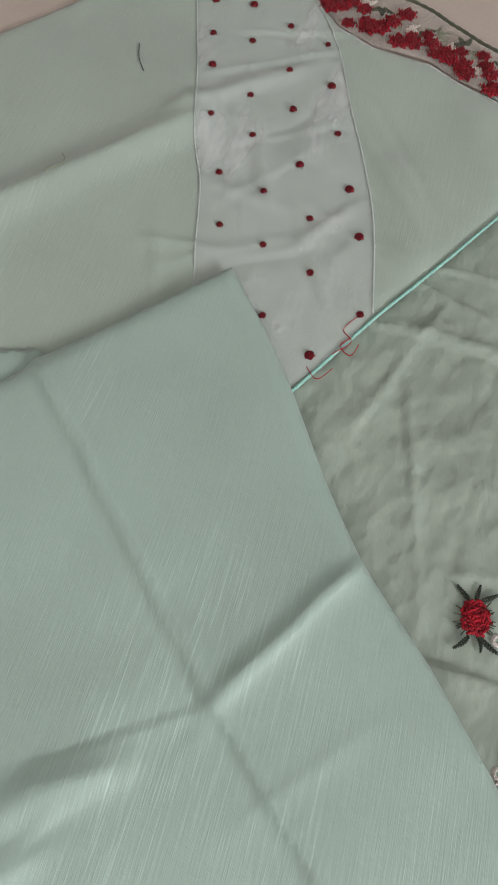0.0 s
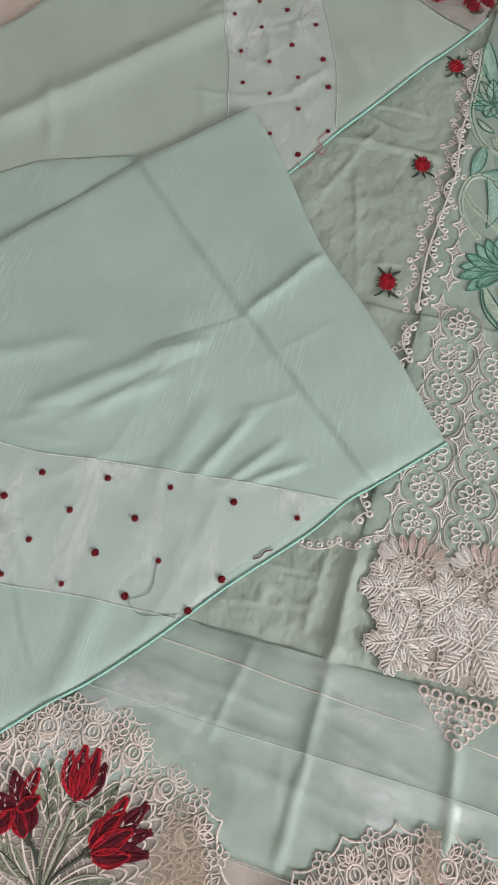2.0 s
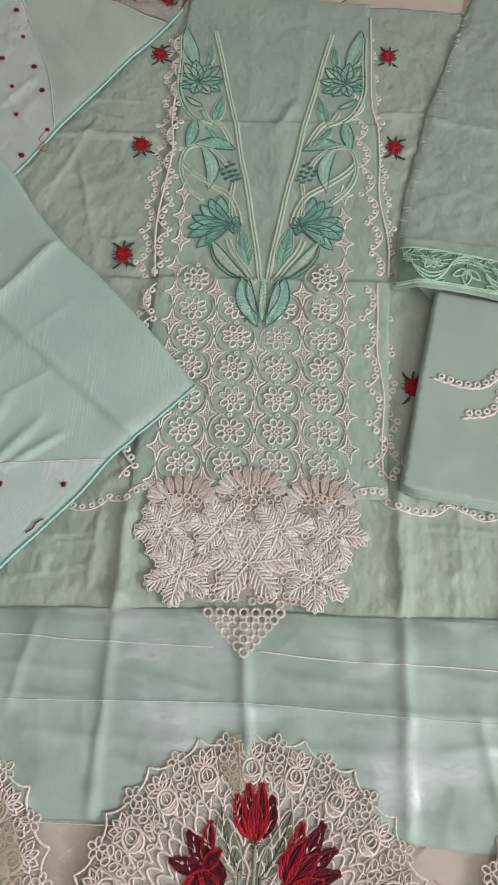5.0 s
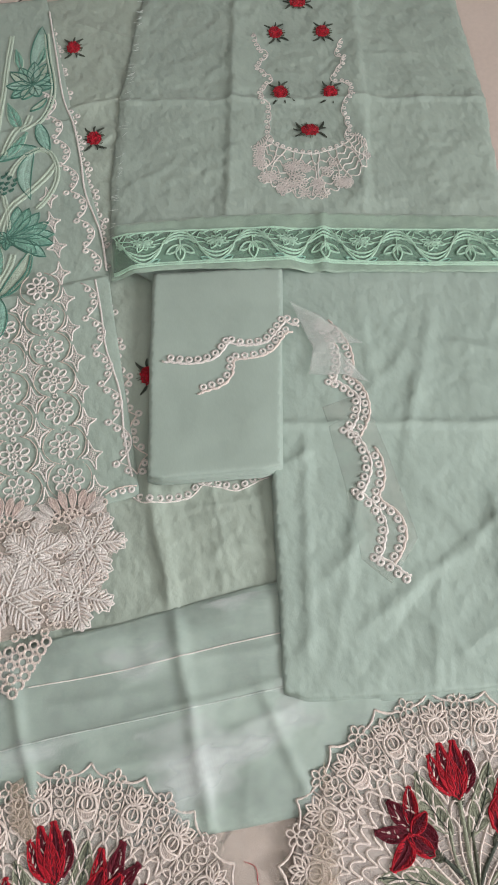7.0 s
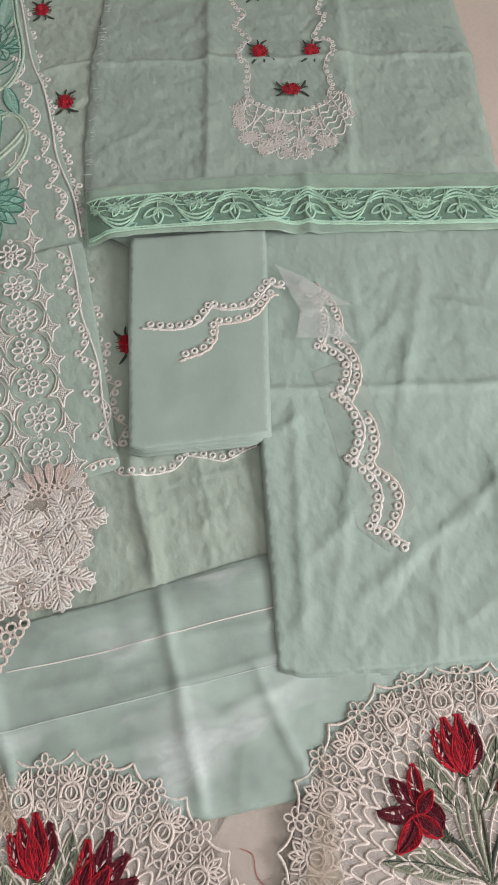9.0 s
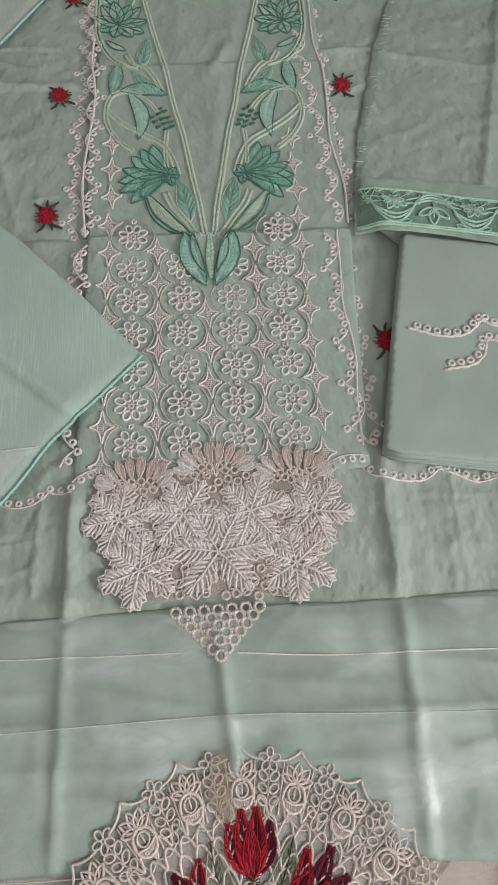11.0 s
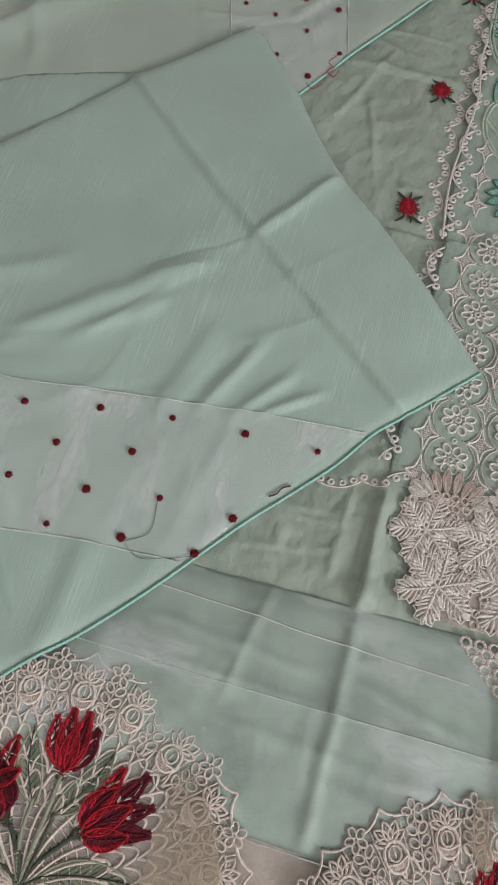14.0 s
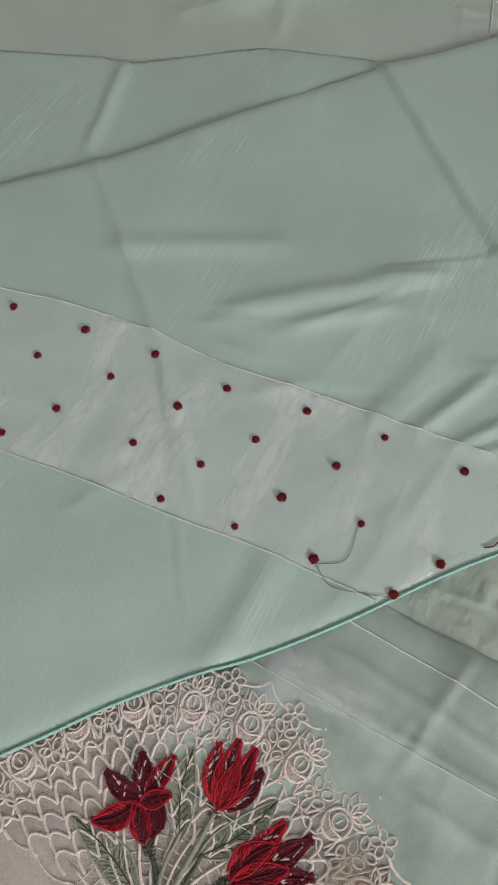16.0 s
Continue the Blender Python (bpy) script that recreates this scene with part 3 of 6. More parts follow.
TOP = [(-0.389, 0.312), (-0.35, 0.266), (-0.315, 0.218), (-0.278, 0.160), (-0.242, 0.111), (-0.190, 0.061), (-0.130, -0.009)] + TOP_EDGE + [(-0.92, -0.60), (-0.92, -0.28), (-0.757, -0.133), (-0.686, -0.060), (-0.608, 0.045), (-0.498, 0.193)]
MID = [(-0.47, 0.19), (-0.505, 0.203), (-0.553, 0.189), (-0.572, 0.182), (-0.624, 0.164), (-0.68, 0.122), (-0.741, 0.074), (-0.773, 0.069), (-0.873, 0.025), (-1.0, -0.05), (-1.0, -0.32), (-0.72, -0.22), (-0.45, 0.1)]


def z_dlow(x, y):
    z = 0.0085 + 0.002 * vnoise(*turned(x, y, 30), 0.09, 11) + 0.0004 * vnoise(x, y, 0.03, 12)
    z = z + crease(x, y, (-0.70, 0.20), (-0.47, 0.47), 0.018, 0.006) + crease(x, y, (-0.62, 0.19), (-0.66, 0.30), 0.01, 0.004)
    z = z + crease(x, y, (-0.19, 0.45), (-0.24, 0.56), 0.02, 0.004) + crease(x, y, (-0.29, 0.47), (-0.25, 0.36), 0.02, 0.003)
    z = z + crease(x, y, (-0.50, 0.47), (-0.39, 0.57), 0.010, 0.004) + crease(x, y, (-0.415, 0.47), (-0.38, 0.39), 0.007, 0.003)
    z = z + crumpled(x, y, -0.47, -0.28, 0.28, 0.62, 24, 8, 0.09, 0.0032) + crease(x, y, (-0.74, 0.16), (-0.46, 0.48), 0.03, 0.006, "tent")
    z = z + pressed(x, y, (((-0.47, 0.60), (-0.35, 0.63), 0.003), ((-0.48, 0.53), (-0.37, 0.60), 0.003), ((-0.43, 0.45), (-0.34, 0.50), 0.0024), ((-0.42, 0.38), (-0.36, 0.46), 0.0024), ((-0.40, 0.32), (-0.33, 0.36), 0.0022), ((-0.37, 0.40), (-0.31, 0.30), 0.0024), ((-0.36, 0.47), (-0.30, 0.42), 0.0022)))
    z = z + crease(x, y, (-0.44, 0.40), (-0.37, 0.39), 0.005, 0.002) + crease(x, y, (-0.35, 0.35), (-0.31, 0.41), 0.005, 0.0025)
    return z


def z_dmid(x, y):
    z = 0.0115 + 0.0012 * vnoise(*turned(x, y, 10), 0.07, 13)
    return z + crease(x, y, (-0.745, 0.075), (-0.71, -0.05), 0.006, 0.005) + crease(x, y, (-0.60, 0.165), (-0.52, 0.08), 0.02, 0.003)


def z_dtop(x, y):
    z = 0.0175 + 0.0022 * vnoise(*turned(x, y, 40), 0.11, 14) + 0.0008 * vnoise(x, y, 0.04, 15)
    z = z + crease(x, y, (-0.501, 0.190), (-0.304, 0.004), 0.005, 0.0055, "step") + crease(x, y, (-0.304, 0.004), (-0.128, -0.149), 0.005, 0.006, "step")
    z = z + crease(x, y, (-0.305, 0.006), (-0.242, 0.111), 0.007, 0.0030) + crease(x, y, (-0.305, 0.006), (-0.242, 0.111), 0.016, 0.003, "tent")
    z = z + crease(x, y, (-0.501, 0.190), (-0.304, 0.004), 0.025, 0.0025, "tent") + crease(x, y, (-0.304, 0.004), (-0.128, -0.149), 0.022, 0.0025, "tent") + crumpled(x, y, -0.50, -0.20, -0.32, 0.0, 26, 7, 0.10, 0.0022, 50)
    z = z + crease(x, y, (-0.50, -0.165), (-0.345, -0.035), 0.011, 0.0042) + crease(x, y, (-0.44, -0.15), (-0.37, -0.09), 0.008, 0.004)
    z = z + crease(x, y, (-0.305, -0.19), (-0.270, -0.11), 0.007, 0.0040) + crease(x, y, (-0.275, -0.19), (-0.235, -0.135), 0.006, 0.0034)
    z = z + crease(x, y, (-0.255, -0.185), (-0.21, -0.15), 0.005, 0.003) + crease(x, y, (-0.34, -0.20), (-0.315, -0.11), 0.012, 0.003)
    z = z + crease(x, y, (-0.692, -0.07), (-0.533, -0.215), 0.008, 0.004) + crease(x, y, (-0.533, -0.215), (-0.43, -0.33), 0.006, 0.003)
    z = z + pressed(x, y, (((-0.501, 0.190), (-0.304, 0.004), 0.0018), ((-0.304, 0.004), (-0.128, -0.149), 0.0020), ((-0.305, 0.006), (-0.242, 0.111), 0.0014), ((-0.692, -0.07), (-0.533, -0.215), 0.0018), ((-0.533, -0.215), (-0.40, -0.40), 0.0016),
                           ((-0.305, -0.19), (-0.265, -0.11), 0.0009), ((-0.275, -0.19), (-0.230, -0.135), 0.0009), ((-0.33, -0.195), (-0.305, -0.13), 0.0012), ((-0.25, -0.182), (-0.205, -0.150), 0.0018), ((-0.42, -0.135), (-0.36, -0.06), 0.0018), ((-0.305, 0.006), (-0.40, -0.06), 0.0016)))
    z = z + crumpled(x, y, -0.75, -0.25, -0.42, -0.18, 40, 17, 0.06, 0.0016)
    z = z + crease(x, y, (-0.62, -0.15), (-0.48, -0.07), 0.012, 0.003) + crease(x, y, (-0.36, -0.33), (-0.37, -0.44), 0.012, 0.003)
    return z


z_dlow, z_dmid, z_dtop = gridded(z_dlow, -1.02, -0.08, -0.16, 0.75, 0.002), gridded(z_dmid, -1.02, -0.4, -0.36, 0.25, 0.003), gridded(z_dtop, -0.96, -0.03, -0.66, 0.34, 0.002)
dupatta = thing("dupatta", "mint silk dupatta, folded over itself, edged with turquoise piping", "dupatta")
sheet("lower_spread", LOW, z_dlow, SILK_LOW, dupatta, 0.0045, 0.002, 0.006, label="smooth mint silk")
sheet("middle_fold", MID, z_dmid, SILK_MID, dupatta, 0.005, 0.001, 0.006, label="mint silk with pale slub streaks")
sheet("top_fold", TOP, z_dtop, SILK_UP, dupatta, 0.004, 0.0022, 0.006, 0.0008, label="mint silk with pale slub streaks")

SEAM_UP = [(-0.90, -0.27), (-0.75, -0.245), (-0.685, -0.232), (-0.623, -0.218), (-0.543, -0.208), (-0.472, -0.207), (-0.393, -0.197), (-0.310, -0.189), (-0.235, -0.181), (-0.160, -0.176)]
SEAM_DOWN = [(-0.90, -0.39), (-0.75, -0.372), (-0.66, -0.365), (-0.592, -0.359), (-0.524, -0.350), (-0.447, -0.343), (-0.384, -0.335), (-0.329, -0.332), (-0.282, -0.330)]
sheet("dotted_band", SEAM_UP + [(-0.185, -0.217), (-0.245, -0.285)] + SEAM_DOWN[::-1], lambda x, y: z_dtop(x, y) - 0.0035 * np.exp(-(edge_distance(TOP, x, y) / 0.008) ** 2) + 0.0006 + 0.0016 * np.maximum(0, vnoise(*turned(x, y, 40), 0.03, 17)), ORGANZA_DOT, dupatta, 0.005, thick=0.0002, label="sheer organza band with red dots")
LS_L = [(-0.545, 0.705), (-0.525, 0.639), (-0.492, 0.54), (-0.464, 0.447), (-0.443, 0.397), (-0.425, 0.33), (-0.405, 0.262)]
LS_R = [(-0.290, 0.272), (-0.275, 0.305), (-0.293, 0.395), (-0.315, 0.46), (-0.340, 0.522), (-0.370, 0.603), (-0.408, 0.668), (-0.44, 0.70)]
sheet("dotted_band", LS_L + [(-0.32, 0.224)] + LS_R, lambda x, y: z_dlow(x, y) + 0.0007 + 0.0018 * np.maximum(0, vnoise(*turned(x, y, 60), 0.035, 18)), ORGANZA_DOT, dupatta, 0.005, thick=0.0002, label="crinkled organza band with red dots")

for pts, zf, sink in ((TOP_EDGE, z_dtop, 0.0022), (LOW_EDGE + [(-0.118, 0.56)], z_dlow, 0.0012)):
    st = Stitches(lambda x, y, zf=zf, sink=sink: zf(x, y) - sink)
    st.line(pts, 0.0024, 0.0024, 0.0025, 0.006)
    part("piping", st.mesh("piping"), PIPING, dupatta, "turquoise corded piping")
for pts, zf in ((SEAM_UP, z_dtop), (SEAM_DOWN, z_dtop), (LS_L, z_dlow), (LS_R[1:], z_dlow)):
    st = Stitches(lambda x, y, zf=zf: zf(x, y) + 0.0008)
    st.line(pts, 0.0016, 0.0005, 0.0015, 0.004)
    part("seam", st.mesh("seam"), SEAM, dupatta, "pale stitched seam")

# a knot of red thread
rnd = random.Random(4)
st = Stitches()
for k in range(34):
    a, r = k * 2.4, 0.00045 * math.sqrt(k)
    x, y, b = r * math.cos(a), r * math.sin(a), rnd.uniform(0, 6.3)
    st.ground = lambda u, v: 0.0018 * max(0.0, 1 - (u * u + v * v) / 0.000012)
    st.stitch((x - 0.0014 * math.cos(b), y - 0.0014 * math.sin(b)), (x + 0.0014 * math.cos(b), y + 0.0014 * math.sin(b)), 0.0014, 0.0012)
DOT = st.mesh("dot")
DOT_RED = thread("dark_red_thread", (0.20, 0.008, 0.016), 0.5, 0.4)
DOTS_TOP = [(-661, -243), (-593, -234), (-528, -227), (-460, -227), (-393, -215), (-328, -208), (-262, -206), (-197, -205), (-614, -274), (-572, -308), (-487, -261), (-418, -257), (-352, -248), (-502, -305),
            (-446, -296), (-378, -291), (-316, -282), (-252, -283), (-598, -346), (-459, -335), (-399, -328), (-336, -323), (-274, -320), (-730, -255), (-680, -300), (-720, -345), (-645, -330), (-550, -262)]
DOTS_LOW = [(-492, 590), (-452, 589), (-422, 621), (-381, 605), (-478, 543), (-406, 554), (-364, 548), (-432, 513), (-458, 476), (-390, 506), (-416, 464), (-344, 486), (-431, 413), (-367, 441), (-320, 426),
            (-388, 401), (-413, 357), (-344, 384), (-301, 375), (-373, 346), (-330, 330), (-284, 301), (-355, 280), (-312, 256), (-466, 643), (-505, 640)]
for k, (x, y) in enumerate(DOTS_TOP + DOTS_LOW):
    zf = z_dtop if k < len(DOTS_TOP) else z_dlow
    x, y = x / 1000, y / 1000
    s = 0.85 + 0.35 * rnd.random()
    part("dot", DOT, DOT_RED, dupatta, at=pose(x, y, float(zf(x, y)) + 0.0009, 0, 0, rnd.uniform(0, 360)) @ Matrix.Diagonal((s, s, s, 1)))

# loose thread ends
for zf, pts, mat, w in ((z_dlow, [(-0.556, 0.555), (-0.551, 0.54), (-0.546, 0.53), (-0.538, 0.518)], HAIR, 0.0007), (z_dlow, [(-0.566, 0.362), (-0.556, 0.378), (-0.566, 0.393)], SAGE, 0.0006),
                        (z_dtop, [(-0.336, -0.323), (-0.318, -0.335), (-0.295, -0.330), (-0.274, -0.322)], HAIR, 0.0003), (z_dtop, [(-0.332, -0.325), (-0.315, -0.312), (-0.317, -0.285)], HAIR, 0.0003),
                        (z_dlow, [(-0.284, 0.301), (-0.293, 0.285), (-0.285, 0.276), (-0.296, 0.262)], RED, 0.0005), (z_dlow, [(-0.286, 0.279), (-0.292, 0.270), (-0.283, 0.264), (-0.279, 0.275)], RED, 0.0006),
                        (z_dlow, [(-0.312, 0.246), (-0.302, 0.238), (-0.293, 0.25)], RED, 0.0005), (z_dtop, [(-0.228, -0.256), (-0.222, -0.252), (-0.219, -0.246), (-0.212, -0.242)], WINE, 0.0011)):
    st = Stitches(lambda x, y, zf=zf: zf(x, y) + 0.001)
    st.line(pts, w, 1.2 * w, 0.002)
    tagged(part("loose_thread", st.mesh("loose_thread"), mat, None), "loose sewing thread end lying on the silk", "thread")

# red flowered lace along the dupatta's end
lace = part("end_lace", mesh_of("end_lace", [], []), TULLE, dupatta, "tulle end border with red flowers")
LACE_HIGH = [(-0.119, 0.562), (-0.108, 0.618), (-0.153, 0.631), (-0.19, 0.628), (-0.228, 0.645), (-0.258, 0.662), (-0.296, 0.687), (-0.338, 0.700), (-0.38, 0.705), (-0.42, 0.72)]
z_lace = lambda x, y: 0.0085 + 0.0008 * vnoise(x, y, 0.02, 21)
sheet("tulle_ground", LACE_LOW + LACE_HIGH[::-1], z_lace, TULLE, lace, 0.006, thick=0.0002)
st = Stitches(lambda x, y: z_lace(x, y) + 0.0004)
st.line(LACE_HIGH, 0.004, 0.0014, 0.0025, 0.009)
part("edge_cord", st.mesh("edge_cord"), OLIVE, lace, "grey-green scalloped edge cord")
reds = [Stitches(lambda x, y: 0.0) for _ in range(2)]
for st in reds:
    for ring_r, n in ((0.0075, 7), (0.004, 5)):
        for k in range(n):
            a = 2 * math.pi * (k + rnd.random() * 0.4) / n
            st.leaf((0, 0), (ring_r * 1.25 * math.cos(a), ring_r * 1.25 * math.sin(a)), ring_r * 0.9, 4, 0.0016 + 0.0006 * (n == 5), slant=0.3)
DEEP_RED = thread("deep_red_thread", (0.32, 0.008, 0.02), 0.5, 0.5)
RED_FLOWER = [st.mesh("red_flower") for st in reds]
low_l, high_l = smooth_line(LACE_LOW, 0.004), smooth_line(LACE_HIGH[1:], 0.004)
for k in range(42):
    t = (k + 0.5) / 42
    a, b = low_l[int(t * (len(low_l) - 1))], high_l[int(t * (len(high_l) - 1))]
    p = a + (b - a) * (0.12 + 0.62 * rnd.random() ** 1.4)
    s = 0.8 + 0.6 * rnd.random()
    part("red_flower", RED_FLOWER[k % 2], DEEP_RED, lace, at=pose(p[0], p[1], float(z_lace(p[0], p[1])) + 0.0006 + 0.0008 * (k % 3), 0, 0, 47 * k) @ Matrix.Diagonal((s, s, s, 1)))
    if k % 2:
        st = Stitches(z_lace)
        q = a + (b - a) * (0.35 + 0.45 * rnd.random())
        ang = rnd.uniform(0, 6.3)
        for j in range(3):
            st.leaf((q[0], q[1]), (q[0] + 0.013 * math.cos(ang + j), q[1] + 0.013 * math.sin(ang + j)), 0.006, 5, 0.0012)
        part("lace_leaf", st.mesh("lace_leaf"), (CREAM, OLIVE, SAGE)[k % 3], lace, "thread leaf")

# ---- shirt back with its own neck motif ----


def z_back(x, y):
    z = 0.0088 + 0.0012 * vnoise(*turned(x, y, -16), 0.03, 31) + 0.0009 * vnoise(x, y, 0.013, 32)
    z = z + crease(x, y, (0.14, 0.356), (0.72, 0.209), 0.004, 0.003) + crease(x, y, (0.45, 0.58), (0.369, 0.301), 0.005, 0.0035, "step")
    z = z + crease(x, y, (0.369, 0.301), (0.30, 0.07), 0.005, 0.0035, "step") + crease(x, y, (0.478, 0.081), (0.539, 0.258), 0.005, 0.0035, "step") + crease(x, y, (0.539, 0.258), (0.62, 0.56), 0.005, 0.0035, "step")
    z = z + crumpled(x, y, 0.18, 0.74, 0.0, 0.58, 120, 5, 0.06, 0.0020)
    z = z + crease(x, y, (0.14, 0.356), (0.72, 0.209), 0.03, 0.003, "tent") + crease(x, y, (0.45, 0.58), (0.30, 0.07), 0.025, 0.004, "tent") + crease(x, y, (0.478, 0.081), (0.62, 0.56), 0.025, 0.004, "tent")
    return z + crease(x, y, (0.63, 0.34), (0.57, 0.03), 0.012, 0.002, "tent")


z_back = gridded(z_back, 0.12, 0.8, -0.1, 0.67)
back = thing("rose_shirt", "crumpled mint cotton shirt back with a rose neck motif", "shirt")
sheet("back_cloth", [(0.335, 0.64), (0.305, 0.562), (0.265, 0.455), (0.226, 0.349), (0.188, 0.216), (0.166, 0.111), (0.153, 0.088), (0.25, 0.0), (0.615, -0.07), (0.630, -0.016), (0.656, 0.070), (0.701, 0.226), (0.734, 0.387), (0.768, 0.55), (0.55, 0.62)],
      z_back, LAWN_BACK, back, 0.0035, 0.003, 0.006, fray=0.0012, label="crumpled mint cotton with raw edges")
st = Stitches(z_back)
for k in range(60):
    t = rnd.random()
    x, y = 0.166 + (0.305 - 0.166) * t, 0.105 + (0.562 - 0.105) * t
    st.stitch((x + 0.003, y), (x - rnd.uniform(0.001, 0.009), y + rnd.uniform(-0.006, 0.004)), 0.00025, 0.0003)
part("frayed_edge", st.mesh("frayed_edge"), SEAM, back, "frayed raw edge threads")["kind"] = "stuff"

# ---- folded trouser cloth: a wide piece and a narrow one upon it ----


TOPS = {}


def folded(name, label, quad, top, layer, n, mat, creases):
    """Cloth folded flat into layers whose folded edges are round."""
    t = thing(name, label, "fabric")
    cx, cy = sum(p[0] for p in quad) / len(quad), sum(p[1] for p in quad) / len(quad)
    r2 = random.Random(len(name))
    for k in range(n):
        s = 1 + 0.0015 * k
        out = [(cx + (x - cx) * s + r2.uniform(-0.0015, 0.0015) * (k > 0), cy + (y - cy) * s + (r2.uniform(-0.0025, 0.0) - 0.0005 * k) * (k > 0)) for x, y in quad]
        z0 = top - k * layer

        def height(x, y, z0=z0, k=k):
            z = z0 + 0.0007 * vnoise(x, y, 0.05, 40 + k)
            if k == 0:
                z = z + 0.0005 * vnoise(*turned(x, y, -16), 0.02, 44)
                if len(creases) > 3:
                    z = z + crumpled(x, y, 0.25, 0.58, -0.46, -0.06, 70, 6, 0.10, 0.0020, 40)
                    z = z + crease(x, y, (0.28, -0.176), (0.57, -0.252), 0.02, 0.003, "tent") + crease(x, y, (0.475, -0.31), (0.42, -0.49), 0.02, 0.003, "tent")
                for a, b, w, h in creases:
                    z = z + crease(x, y, a, b, w, h)
            return z

        if k == 0:
            height = TOPS[name] = gridded(height, 0.1, 0.66, -0.52, 0.08)
        sheet("fold_layer", out, height, mat, t, 0.004 if k == 0 else 0.02, layer * 0.6, 0.0014, 0.0014)
    return t


big = folded("trouser_cloth", "mint cambric trouser cloth folded in layers", [(0.350, 0.02), (0.603, -0.052), (0.618, -0.075), (0.588, -0.117), (0.566, -0.191), (0.51, -0.33), (0.435, -0.486), (0.412, -0.479), (0.321, -0.461), (0.238, -0.441), (0.219, -0.428), (0.268, -0.23)],
             0.0135, 0.0019, 5, TROUSER, [((0.28, -0.175), (0.56, -0.25), 0.004, 0.0028), ((0.47, -0.32), (0.42, -0.49), 0.005, 0.003), ((0.39, -0.17), (0.32, -0.33), 0.01, 0.001), ((0.42, -0.06), (0.40, -0.16), 0.006, 0.002),
                                       ((0.5, -0.08), (0.43, -0.2), 0.008, 0.002), ((0.34, -0.28), (0.27, -0.42), 0.006, 0.0015), ((0.31, -0.2), (0.25, -0.41), 0.005, 0.0025), ((0.50, -0.13), (0.55, -0.16), 0.006, 0.003), ((0.44, -0.10), (0.52, -0.20), 0.006, 0.002), ((0.30, -0.40), (0.47, -0.33), 0.006, 0.002), ((0.40, -0.26), (0.46, -0.40), 0.008, 0.002), ((0.36, -0.40), (0.40, -0.46), 0.006, 0.002), ((0.45, -0.16), (0.41, -0.23), 0.006, 0.002)])
tagged(big, group="trouser cloth")
folded("sleeve_cloth", "smooth mint cambric folded into a small stack", [(0.206, 0.042), (0.350, 0.012), (0.344, -0.008), (0.278, -0.224), (0.26, -0.2245), (0.16, -0.206), (0.147, -0.199), (0.176, -0.075)],
              0.0215, 0.0019, 5, CARD, [((0.31, -0.0), (0.25, -0.22), 0.02, 0.001)])

# ---- green border strip across them ----


def z_strip(x, y):
    u = np.clip((x - 0.16) / 0.03, 0, 1) * np.clip((0.385 - x) / 0.03, 0, 1)
    v = np.clip((0.075 + 0.25 * (0.35 - x) - y) / 0.03, 0, 1)
    z = 0.0120 + 0.0125 * (u * u * (3 - 2 * u)) * np.clip(0.35 + 0.65 * v, 0, 1) + 0.0006 * vnoise(x, y, 0.03, 51)
    z = z + 0.0045 * np.clip((x - 0.35) / 0.03, 0, 1) * v
    return z + crease(x, y, (0.425, 0.09), (0.39, -0.02), 0.006, 0.004)


strip = thing("border_strip", "sheer mint organza strip with a green embroidered border", "trim")
sheet("organza_ground", [(0.176, 0.128), (0.28, 0.112), (0.401, 0.090), (0.53, 0.052), (0.652, 0.016), (0.626, -0.068), (0.50, -0.033), (0.39, -0.004), (0.25, 0.034), (0.157, 0.050), (0.162, 0.08)], z_strip, ORGANZA_STRIP, strip, 0.005, thick=0.0002, fray=0.001)
SPINE = [(0.165, 0.083), (0.23, 0.073), (0.32, 0.054), (0.40, 0.036), (0.50, 0.006), (0.63, -0.030)]
spine = smooth_line(SPINE, 0.0005)
run = np.cumsum([0] + [float(np.linalg.norm(b - a)) for a, b in zip(spine, spine[1:])])
spine_length = float(run[-1])


def on_strip(s, v):
    """A place s metres along the border and v across it, v from -1 to 1."""
    k = int(np.searchsorted(run, min(max(s, 0.0003), spine_length - 0.0003)))
    d = spine[k] - spine[k - 1]
    d = d / np.linalg.norm(d)
    return (float(spine[k][0] - d[1] * v * 0.028), float(spine[k][1] + d[0] * v * 0.028))


z_on_strip = lambda x, y: z_strip(x, y) + 0.0009
for v in (0.98, -0.98, -0.88):
    st = Stitches(z_on_strip)
    st.line([on_strip(spine_length * k / 40, v) for k in range(41)], 0.0024, 0.0012, 0.004, 0.006)
    part("border_cord", st.mesh("border_cord"), BRIGHT, strip)
sheet("green_ground", [on_strip(spine_length * k / 24, 0.98) for k in range(25)] + [on_strip(spine_length * k / 24, -0.98) for k in range(24, -1, -1)], lambda x, y: z_strip(x, y) + 0.0003, organza("green_organza", (0.25, 0.42, 0.32), 0.40), strip, 0.006, thick=0.0002)
PITCH = 0.0850
START = 0.037


def wavy(q, spread):
    """Height of the running band at phase q of one repeat: a hollow under each flower, an arch over each hanging leaf."""
    return -0.86 * (1 if math.cos(2 * math.pi * q) > 0 else -1) * abs(math.cos(2 * math.pi * q)) ** 0.75 * (1 - spread)


